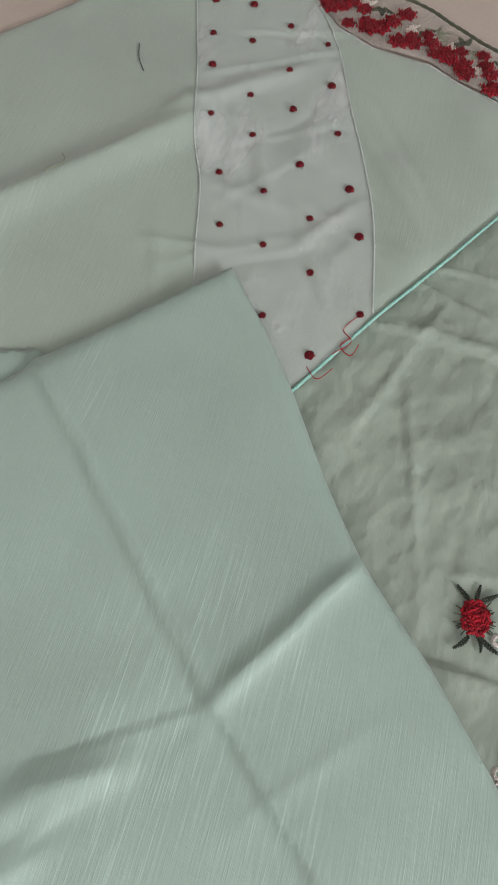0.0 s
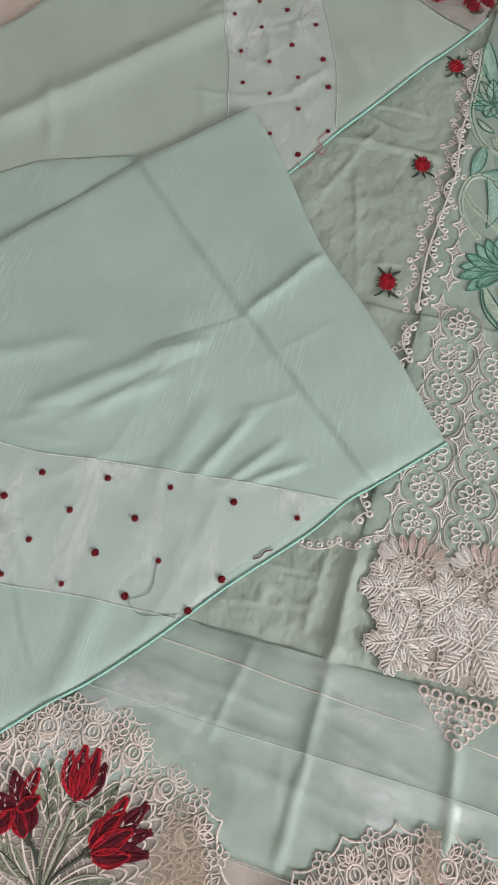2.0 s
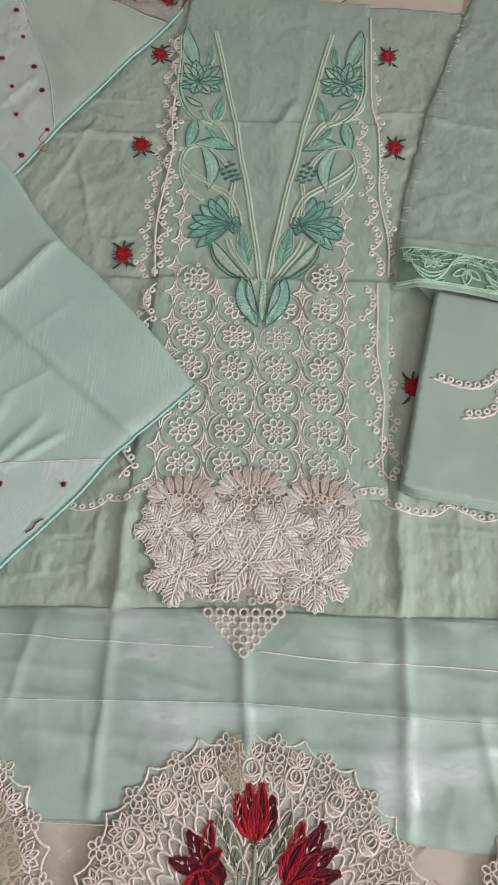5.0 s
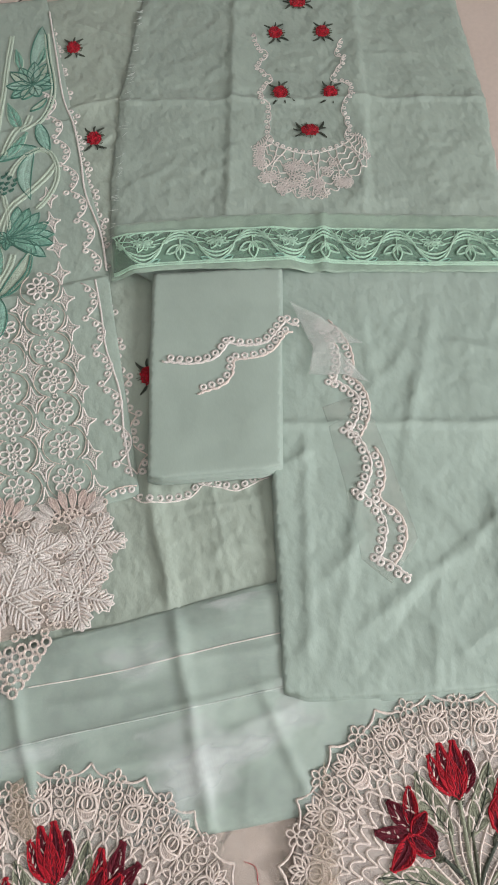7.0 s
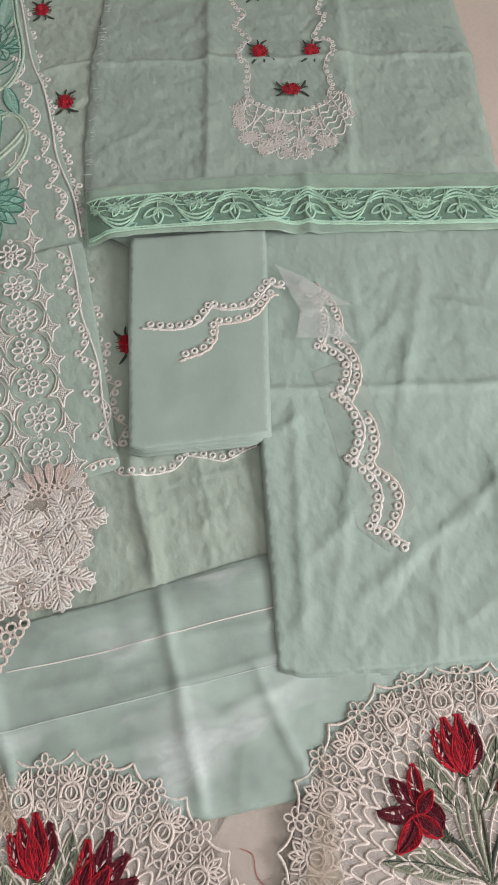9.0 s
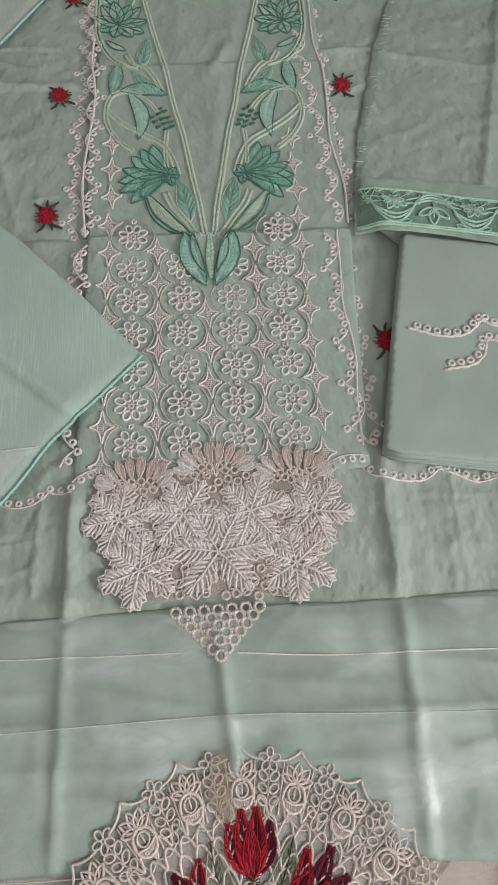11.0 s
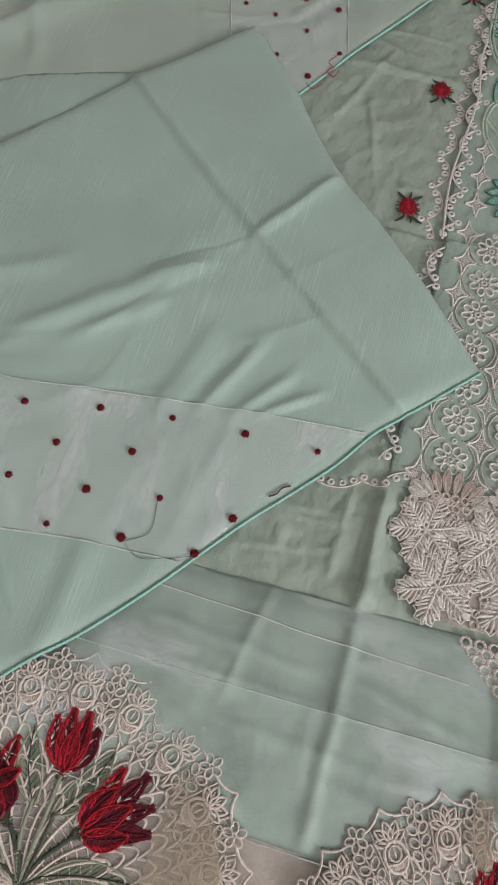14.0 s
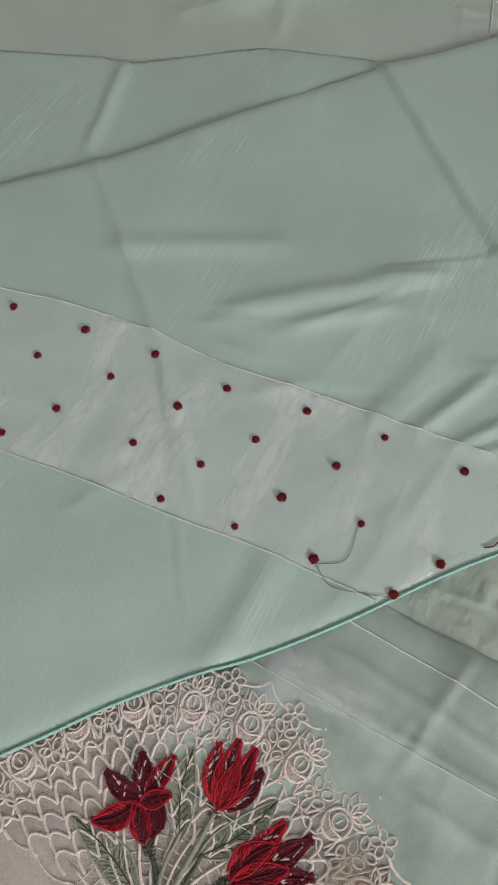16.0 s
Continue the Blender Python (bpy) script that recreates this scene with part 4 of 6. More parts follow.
for j in range(-1, 6):
    s0 = START + j * PITCH
    ok = lambda s: 0.004 < s < spine_length - 0.004
    for k in range(3):
        wave = Stitches(z_on_strip)
        line = [(s0 + PITCH * (q / 40 - 0.25), wavy(q / 40 - 0.25, 0.24 * k)) for q in range(41)]
        line = [on_strip(a, b) for a, b in line if ok(a)]
        if len(line) > 3:
            wave.line(line, 0.0021, 0.0014, 0.002, 0.004)
            part("wave_band", wave.mesh("wave_band"), BRIGHT, strip, "pale green corded wave")
    if ok(s0 - 0.012) and ok(s0 + 0.012):
        fl = Stitches(z_on_strip)
        c = on_strip(s0, 0.18)
        for k in range(8):
            a = math.pi * 2 * k / 8 + 0.2
            q = 0.0155 if k % 2 else 0.0125
            fl.outline(c, (c[0] + q * math.cos(a), c[1] + q * 0.85 * math.sin(a)), 0.0066, 0.0015, 0.0016, n=5)
            fl.stitch(c, (c[0] + 0.7 * q * math.cos(a), c[1] + 0.6 * q * math.sin(a)), 0.0016, 0.0012)
        fl.ring(c[0], c[1], 0.0006, 0.0030, 8, 0.0018)
        part("border_flower", fl.mesh("border_flower"), BRIGHT, strip)
        net = Stitches(z_on_strip)
        for ds, v in ((-0.030, 0.62), (-0.016, 0.78), (0.0, 0.80), (0.016, 0.78), (0.030, 0.62), (-0.026, 0.20), (0.026, 0.20)):
            if ok(s0 + ds):
                p = on_strip(s0 + ds, v)
                net.ring(p[0], p[1], 0.0010, 0.0027, 7, 0.0012)
                net.stitch(p, on_strip(s0 + ds * 0.45, v * 0.55), 0.0012, 0.0010)
                net.stitch(p, on_strip(s0 + ds * 1.15, 0.96), 0.0012, 0.0010)
                net.stitch(p, on_strip(s0 + ds + 0.008, 0.94), 0.0012, 0.0010)
        part("ring_net", net.mesh("ring_net"), BRIGHT, strip)
    mid = s0 + PITCH / 2
    if ok(mid - 0.016) and ok(mid + 0.016):
        lf = Stitches(z_on_strip)
        top = on_strip(mid, -0.02)
        for ds, v, w in ((0, -0.84, 0.0105), (0.0165, -0.46, 0.0085), (-0.0165, -0.46, 0.0085)):
            lf.outline(top, on_strip(mid + ds, v), w, 0.0021, 0.0016, n=7)
        lf.line([on_strip(mid, 0.42), top, on_strip(mid, -0.5)], 0.0017, 0.0014)
        lf.ring(*on_strip(mid + 0.002, 0.42), 0.0008, 0.0026, 7, 0.0013)
        part("hanging_leaf", lf.mesh("hanging_leaf"), BRIGHT, strip)
        for sgn in (1, -1):
            sp = Stitches(z_on_strip)
            sp.outline(on_strip(mid + sgn * 0.024, -0.70), on_strip(mid + sgn * 0.036, -0.86), 0.005, 0.0014, 0.0012, n=4)
            part("border_leaf", sp.mesh("border_leaf"), SEA, strip)

# ---- embroidery of the shirt front ----
def eyelet_mesh(r=0.0052, hole=0.0019):
    st = Stitches()
    n, rows = 24, ((hole, -0.0003), (hole * 1.1, 0.0012), (hole * 1.5, 0.0017), (r * 0.8, 0.0013), (r, -0.0003))
    for k in range(n):
        a, up = 2 * math.pi * k / n, 1.0 if k % 2 else 0.55
        for q, z in rows:
            s = 1 + (0.06 if k % 2 else -0.04) * (q == r)
            st.v.append((q * s * math.cos(a), q * s * math.sin(a), z * up))
    for k in range(n):
        for j in range(4):
            st.f.append((5 * k + j, 5 * k + j + 1, 5 * ((k + 1) % n) + j + 1, 5 * ((k + 1) % n) + j))
    return st.mesh("eyelet")


EYELET = eyelet_mesh()


def scallop(parent, pts, zf, mat, size=0.0098, depth=0.009, wave=0.052, side=1, scale=0.84, thick=0.0023):
    """Eyelets strung along a scalloped line, with a cord outside them."""
    line = smooth_line(pts, 0.0008)
    acc, s, edge = 0.0, 0.0, []
    for a, b in zip(line, line[1:]):
        d = b - a
        n = float(np.linalg.norm(d))
        s += n
        acc += n
        nx, ny = -d[1] / n * side, d[0] / n * side
        o = depth * abs(math.sin(math.pi * s / wave)) ** 0.7
        edge.append((a[0] + nx * (o + 0.0058 * scale), a[1] + ny * (o + 0.0058 * scale)))
        if acc >= size:
            acc = 0.0
            x, y = float(a[0] + nx * o), float(a[1] + ny * o)
            part("eyelet", EYELET, mat, parent, at=pose(x, y, float(zf(x, y)) + 0.0002, 0, 0, 60 * s * 100 % 360) @ Matrix.Diagonal((scale, scale, scale, 1)))
    st = Stitches(zf)
    st.cord(edge[::3], thick * scale, 0.0013, 0.004)
    part("scallop_cord", st.mesh("scallop_cord"), mat, parent)


z_pan = lambda x, y: z_panel(x, y)
for pts, zf, mat, side, depth in (
        ([(-0.1065, 0.5029), (-0.1055, 0.4188), (-0.1040, 0.3458), (-0.1051, 0.2420), (-0.1062, 0.1843), (-0.1075, 0.1233), (-0.1104, 0.0717)], z_pan, CREAM_PALE, -1, 0.016),
        ([(-0.1152, 0.0525), (-0.1172, 0.0130), (-0.1216, -0.0599), (-0.1238, -0.1368), (-0.1250, -0.1951)], z_pan, CREAM_PALE, -1, 0.015),
        ([(-0.1431, 0.5036), (-0.1413, 0.4275), (-0.1387, 0.3650), (-0.1420, 0.3024), (-0.1467, 0.2441), (-0.1500, 0.1833), (-0.1507, 0.1223), (-0.1529, 0.0664)], z_side, CREAM, 1, 0.015),
        ([(-0.1438, 0.0541), (-0.1507, 0.0018), (-0.1524, -0.0660), (-0.1527, -0.1359)], z_side, CREAM, 1, 0.014),
        ([(0.1195, 0.3852), (0.1217, 0.3166), (0.1244, 0.2520), (0.1283, 0.1873), (0.1295, 0.1325), (0.1294, 0.0721)], z_pan, CREAM_PALE, 1, 0.017),
        ([(0.1158, 0.0577), (0.1148, 0.0016), (0.1142, -0.0580), (0.1156, -0.1118), (0.1153, -0.1587), (0.1146, -0.1907)], z_pan, CREAM_PALE, 1, 0.018),
        ([(0.1700, 0.5156), (0.1681, 0.4365), (0.1656, 0.3624), (0.1670, 0.3034), (0.1683, 0.2374), (0.1695, 0.1753), (0.1703, 0.1299), (0.1689, 0.0754)], z_side, CREAM_PALE, -1, 0.011),
        ([(0.1590, 0.0610), (0.1568, 0.0045), (0.1576, -0.0531), (0.1559, -0.1150), (0.1568, -0.1566), (0.1565, -0.1888)], z_side, CREAM, -1, 0.015)):
    scallop(shirt, pts, zf, mat, size=0.0092, depth=depth, wave=0.046, side=side, scale=0.8)
scallop(shirt, [(-0.205, -0.212), (-0.17, -0.214), (-0.133, -0.205)], z_side, CREAM, side=-1, size=0.0084, scale=0.7)
scallop(shirt, [(0.1299, -0.2065), (0.1389, -0.2157), (0.1603, -0.2203), (0.1798, -0.2218), (0.1971, -0.2112), (0.2125, -0.2182), (0.2305, -0.2260), (0.2523, -0.2218), (0.2669, -0.2221)], z_side, CREAM_PALE, side=-1, depth=0.002, wave=0.05, size=0.0088, scale=0.75)
for pts in ([(0.1599, 0.5491), (0.1571, 0.4619), (0.1554, 0.3695), (0.1551, 0.3154), (0.1556, 0.2538), (0.1546, 0.1955), (0.1556, 0.1278), (0.1544, 0.0710)], [(0.1373, 0.0582), (0.1372, 0.0138), (0.1368, -0.0323), (0.1354, -0.0905), (0.1317, -0.1453), (0.1334, -0.1904)], [(-0.1173, 0.4901), (-0.1159, 0.4069), (-0.1175, 0.3400), (-0.1182, 0.2769), (-0.1234, 0.2075), (-0.1261, 0.1425), (-0.1276, 0.0663)]):
    st = Stitches(z_pan)
    st.line([(x + 0.003 * math.sin(0.9 + 2.1 * k), y) for k, (x, y) in enumerate(pts)], 0.0026, 0.0015, 0.0012, 0.0032)
    part("edge_cord", st.mesh("edge_cord"), CREAM_PALE, shirt, "pale overlocked edge")
scallop(shirt, [(-0.132, -0.213), (-0.10, -0.208)], z_pan, CREAM, side=1, scale=0.7, size=0.0084)
scallop(shirt, [(0.10, -0.208), (0.132, -0.214)], z_pan, CREAM, side=1, scale=0.7, size=0.0084)

# lattice of eight-petalled flowers and netted diamonds
def flower_mesh(seed):
    """Eight raised buttonhole petals, each with a small hole, round a ring."""
    s, r = Stitches(), random.Random(seed)
    for k in range(8):
        a = math.pi * (k + 0.5) / 4 + r.uniform(-0.07, 0.07)
        d = 0.0106 * r.uniform(0.95, 1.06)
        s.loop(d * math.cos(a), d * math.sin(a), 0.0050, 0.0035, a, 0.0020, 0.0014, 10)
        s.stitch((0.0042 * math.cos(a), 0.0042 * math.sin(a)), (0.0066 * math.cos(a), 0.0066 * math.sin(a)), 0.0013, 0.0012)
    s.ring(0, 0, 0.0013, 0.0036, 9, 0.0016)
    s.ring(r.uniform(-0.001, 0.001), 0.0196, 0.0010, 0.0032, 8, 0.0013)
    return s.mesh("lattice_flower")


FLOWERS = [flower_mesh(k) for k in range(4)]


def diamond_mesh(seed):
    """A concave diamond: satin rim of slanting threads and a netted middle."""
    s, r = Stitches(), random.Random(seed)
    corner = [(0, 0.0160), (0.0105, 0), (0, -0.0160), (-0.0105, 0)]
    for (x0, y0), (x1, y1) in zip(corner, corner[1:] + corner[:1]):
        mx, my = (x0 + x1) / 2 * 0.62, (y0 + y1) / 2 * 0.62
        rim = smooth_line([(x0 * 1.06, y0 * 1.06), (mx, my), (x1 * 1.06, y1 * 1.06)], 0.0011)
        s.cord([tuple(p) for p in rim], 0.0020, 0.0013, 0.0030)
    for k in range(-2, 3):
        h = 0.0082 - 0.0026 * abs(k)
        s.stitch((k * 0.0018, h), (k * 0.0018 + r.uniform(-0.0004, 0.0004), -h), 0.0008, 0.0008)
    for k in range(-3, 4):
        h = 0.0050 - 0.0011 * abs(k)
        s.stitch((-h, k * 0.0022), (h, k * 0.0022), 0.0009, 0.0010)
    return s.mesh("lattice_diamond")


DIAMONDS = [diamond_mesh(k) for k in range(3)]
st = Stitches()
st.line([(0.009, 0.0205), (0.0175, 0.0135), (0.0225, 0.0), (0.0175, -0.0135), (0.009, -0.0205)], 0.0013, 0.0010, 0.002, 0.0035)
ARCS = st.mesh("lattice_arc")


def neck_clear(x, y):
    """Whether a lattice motif lies outside the neck's embroidery."""
    d = abs(x - AXIS(y))
    if y < -0.03:
        return True
    return d > (0.2 * (y + 0.03) + 0.004 if y < 0.03 else 0.030 + 0.9 * (y - 0.03) if y < 0.09 else 0.086)


LATTICE_PITCH = 0.0395
for i in range(-2, 2):
    for j in range(0, 8):
        y = -0.176 + LATTICE_PITCH * j
        x = AXIS(y) + 0.0505 * (i + 0.5) - 0.004
        if neck_clear(x, y):
            z = float(z_panel(x, y))
            part("lattice_flower", FLOWERS[(3 * i + j) % 4], CREAM_PALE, shirt, at=pose(x + rnd.uniform(-0.001, 0.001), y + rnd.uniform(-0.001, 0.001), z + 0.0003, 0, 0, rnd.uniform(-8, 10)) @ Matrix.Diagonal((rnd.uniform(0.95, 1.05), rnd.uniform(0.95, 1.05), 1, 1)))
            for turn in (2, 182):
                part("lattice_arc", ARCS, TAN_PALE, shirt, at=pose(x, y, z + 0.0002, 0, 0, turn))
for i in range(-2, 3):
    for j in range(-1, 11):
        y = -0.156 + LATTICE_PITCH * j
        x = AXIS(y) + 0.0505 * i - 0.004
        if y > -0.2 and neck_clear(x, y) and y < 0.235 and abs(x - AXIS(y)) < 0.112:
            part("lattice_diamond", DIAMONDS[(i + 2 * j) % 3], CREAM_PALE, shirt, at=pose(x + rnd.uniform(-0.001, 0.001), y, float(z_panel(x, y)) + 0.0003, 0, 0, rnd.uniform(-4, 6)) @ Matrix.Diagonal((rnd.uniform(0.95, 1.06), rnd.uniform(0.97, 1.04), 1, 1)))

# roses with thread leaves
def rose_into(parent, x, y, z, turn, size=1.0):
    """A red thread rose with sprays of olive leaves, as a part of its cloth."""
    rose, leaves, spray = ROSES[int(abs(x * 7919 + y * 104729) * 100) % 4]
    head = part("rose", rose, RED, parent, "red thread rose", at=pose(x, y, z, 0, 0, turn) @ Matrix.Diagonal((size, size, 1, 1)))
    part("rose_leaves", leaves, DARKSTEM, head, "dark olive thread leaves")
    part("rose_spray", spray, OLIVE, head, "olive thread sprays")


def rose_meshes(seed):
    """A knobbly rose of short satin threads, long thin leaves and feathery sprays."""
    r = random.Random(seed)
    s = Stitches(lambda x, y: 0.0016 * max(0, 1 - (x * x + 0.7 * y * y) / 0.00013))
    for k in range(70):
        a, d = 2.4 * k, 0.0012 * math.sqrt(k)
        x, y = d * math.cos(a) * 0.92, d * math.sin(a) * 1.15
        b = a + r.uniform(0.6, 2.4)
        q = r.uniform(0.0014, 0.0024)
        s.stitch((x - q * math.cos(b), y - q * math.sin(b)), (x + q * math.cos(b), y + q * math.sin(b)), 0.0021, r.uniform(0.0008, 0.0023))
    lf, sp = Stitches(), Stitches()
    for base, ang, size, w in (((0.002, 0.010), 40, 0.014, 0.0032), ((0.0, 0.011), 78, 0.011, 0.0026), ((-0.003, 0.010), 140, 0.013, 0.0030), ((0.003, -0.011), -28, 0.015, 0.0034), ((0.001, -0.011), -72, 0.010, 0.0026), ((-0.003, -0.011), -128, 0.014, 0.0030)):
        a = radians(ang + r.uniform(-9, 9))
        lf.leaf(base, (base[0] + size * math.cos(a), base[1] + size * math.sin(a)), w, 8, 0.0013, bend=r.uniform(-0.0018, 0.0018), gap=1.0)
    for k in range(22):
        a = radians((k % 2) * 180 + r.uniform(-52, 52))
        c, d = math.cos(a), math.sin(a)
        q = r.uniform(0.0035, 0.0065)
        sp.stitch((0.0085 * c, 0.0095 * d), ((0.0085 + q) * c, (0.0095 + q) * d + r.uniform(-0.001, 0.001)), 0.0008, 0.0008)
    return s.mesh("rose"), lf.mesh("rose_leaves"), sp.mesh("rose_spray")


ROSES = [rose_meshes(k) for k in range(4)]
for x, y, t in ((-0.166, 0.100, 6), (-0.158, 0.284, 8), (-0.145, 0.463, 5), (0.179, 0.287, -12), (0.183, 0.468, -8), (0.172, -0.079, -5)):
    rose_into(shirt, x, y, float(z_side(x, y)) + 0.0014, t)

# neck: plants mirrored about the slit
def neck_side(m):
    """One half of the neck embroidery; places are offsets from the slit's line, in millimetres."""
    X = lambda p: (AXIS(p[1] / 1000) + m * p[0] / 1000, p[1] / 1000)
    z_on = lambda x, y: z_panel(x, y) + 0.0002

    def made(name, mat, label, work, lift=0.0):
        s = Stitches(lambda x, y: z_on(x, y) + lift)
        work(s)
        part(name, s.mesh(name), mat, shirt, label)

    def blade(name, mat, label, base, tip, w, n, bend=0.0, belly=0.45, lift=0.0):
        """A satin leaf with a darker edge and middle rib."""
        made(name, mat, label, lambda s: s.leaf(X(base), X(tip), w, n, 0.0014, bend=bend * m, belly=belly, gap=0.92, slant=1.4, fill=True), lift)
        made(name + "_edge", TEAL, "teal leaf edge", lambda s: (s.outline(X(base), X(tip), w * 1.03, 0.0013, 0.0019, bend=bend * m, belly=belly), s.line([X(base), X(((base[0] + tip[0]) / 2, (base[1] + tip[1]) / 2)), X(tip)], 0.0009, 0.0020) if not bend else None), lift)

    def band(name, mat, label, pts, w, ladder=None):
        """A pale double cord, with rungs of darker thread between."""
        line = smooth_line([X(p) for p in pts], 0.002)
        for off in (-w / 2, w / 2):
            out = []
            for a, b in zip(line, line[1:]):
                d = (b - a) / (np.linalg.norm(b - a) + 1e-9)
                out.append((float(a[0] - d[1] * off), float(a[1] + d[0] * off)))
            made(name, mat, label, lambda s: s.cord(out, 0.0036, 0.0018, 0.004))
        def rungs(s):
            for a, b in zip(line, line[1:]):
                d = (b - a) / (np.linalg.norm(b - a) + 1e-9)
                s.stitch((a[0] - d[1] * w / 2, a[1] + d[0] * w / 2), (b[0] + d[1] * w / 2, b[1] - d[0] * w / 2), 0.0019, 0.0012)
        made(name + "_rungs", ladder or mat, "thread rungs", rungs)

    def fern(base, tip, w, mat=SEADEEP):
        """Fat slanting stitches either side of a bare rib."""
        def work(s):
            s.leaf(X(base), X(tip), w, 8, 0.0023, slant=1.2, gap=0.55, mid=0.0010)
        made("fern_leaf", mat, "herringbone fern leaf", work)
        made("fern_rim", LEAFMINT, "pale fern rim", lambda s: s.outline(X(base), X(tip), w * 1.1, 0.0011, 0.0012))

    CORD = ((-87, 508), (-73, 444), (-62, 386), (-48, 321), (-38, 259), (-28, 210), (-18, 145), (-11, 101), (-6, 59))
    for off in (0, 5):
        made("neck_cord", LEAFMINT, "pale green beaded cord", lambda s: s.line([X((x + off * 0.72, y)) for x, y in CORD], 0.0036, 0.0019, 0.0011, 0.0042))
    # lotus
    CENTRE = ((-102, 401))
    PETALS_OF = ((-132, 418), (-126, 440), (-110, 447), (-89, 441), (-75, 435), (-67, 408), (-71, 385), (-85, 378), (-108, 378), (-129, 393))
    for k, tip in enumerate(PETALS_OF):
        blade("lotus_petal", (SEA, LEAFMINT, SEAPALE)[k % 3], "satin lotus petal", CENTRE, tip, 0.0175, 17, lift=0.0002 * (k % 3))
    blade("long_leaf", SEAPALE, "long seafoam leaf", *((-105, 433), (-129, 518)), 0.020, 26, 0.003)
    fern(*((-119, 445), (-127, 473)), 0.010)
    fern(*((-90, 436), (-88, 479)), 0.011)
    fern(*((-76, 320), (-66, 375)), 0.015)
    fern(*((-56, 277), (-85, 313)), 0.013)
    band("outer_stem", LEAFMINT, "pale ladder stem", ((-133, 500), (-130, 454), (-130, 418), (-128, 386), (-120, 359), (-107, 337), (-92, 325), (-75, 319)), 0.0042, TEAL)
    band("joined_stem", LEAFMINT, "pale stem", ((-92, 346), (-83, 328), (-69, 318), (-59, 302), (-50, 281)), 0.0046)
    blade("bud_leaf", LEAFMINT, "pale bud leaf", *((-93, 354), (-118, 373)), 0.008, 10, 0.002)
    blade("drop_leaf", SEA, "hanging seafoam leaf", *((-101, 326), (-108, 275)), 0.016, 18, 0.001)
    blade("arched_leaf", SEA, "arched seafoam leaf", *((-98, 282), (-44, 273)), 0.019, 26, 0.007)
    blade("hanging_leaf", SEAPALE, "curved seafoam leaf", *((-89, 280), (-76, 203)), 0.017, 28, 0.010)
    band("loop_band", LEAFMINT, "pale looping band", ((-55, 247), (-65, 262), (-79, 275), (-95, 281), (-107, 275), (-113, 261), (-114, 239), (-107, 216), (-93, 196), (-80, 184)), 0.0036)
    band("cross_band", LEAFMINT, "pale crossing band", ((-115, 253), (-97, 232), (-72, 212), (-51, 196), (-39, 174), (-32, 147)), 0.0052)
    band("side_stem", LEAFMINT, "pale stem", ((-44, 216), (-46, 191), (-45, 159)), 0.003)

    def berries(s):
        for bx, by in ((-61, 238), (-54, 243), (-47, 247), (-58, 231), (-50, 235), (-43, 237), (-54, 223), (-47, 227), (-40, 229), (-45, 219), (-53, 251), (-38, 222)):
            p = X((bx, by))
            s.leaf((p[0] - 0.0036, p[1] - 0.001), (p[0] + 0.0040, p[1] + 0.002), 0.0046, 4, 0.0020)

    made("berry_cluster", TEAL, "teal berry cluster", berries)
    # carnation
    HEART = ((-41, 148))
    for k, tip in enumerate(((-60, 194), (-73, 188), (-84, 178), (-93, 160), (-97, 141), (-95, 126), (-83, 110), (-73, 117))):
        blade("carnation_petal", (SEA, SEADEEP)[k % 2], "satin carnation petal", HEART, tip, 0.0150, 18, (0.004, -0.003)[k > 3], 0.62, 0.0003 * (k % 2))
    for tip in ((-34, 159), (-30, 147), (-38, 132), (-49, 137)):
        blade("carnation_calyx", SEADEEP, "seafoam calyx", HEART, tip, 0.009, 9, lift=0.0004)
    fern(*((-19, 82), (-31, 143)), 0.017)
    band("foot_band", LEAFMINT, "pale foot band", ((-46, 123), (-39, 104), (-27, 86), (-15, 66), (-10, 55)), 0.0050)
    blade("bottom_leaf", LEAFMINT, "long pale leaf", *((-68, 124), (-15, 57)), 0.018, 30, -0.007)
    made("bottom_leaf_rib", TEAL, "teal rib", lambda s: s.line([X(p) for p in ((-66, 116), (-58, 93), (-40, 73), (-21, 59))], 0.0026, 0.0024, 0.0012, 0.003))
    blade("tip_lobe", SEA, "seafoam tip leaf", *((-5, -5), (-26, 62)), 0.022, 34, 0.003, 0.55, 0.0014)
    blade("tip_lobe_inner", SEAPALE, "pale tip leaf", *((-6, 11), (-18, 59)), 0.009, 24, 0.002, 0.6, 0.0018)


neck_side(1)
neck_side(-1)
st = Stitches(lambda x, y: z_panel(x, y) + 0.0008)
st.leaf((0.003, 0.004), (0.005, 0.066), 0.009, 26, 0.0016, fill=True)
part("tip_leaf", st.mesh("tip_leaf"), BRIGHT, shirt, "bright green middle leaf")

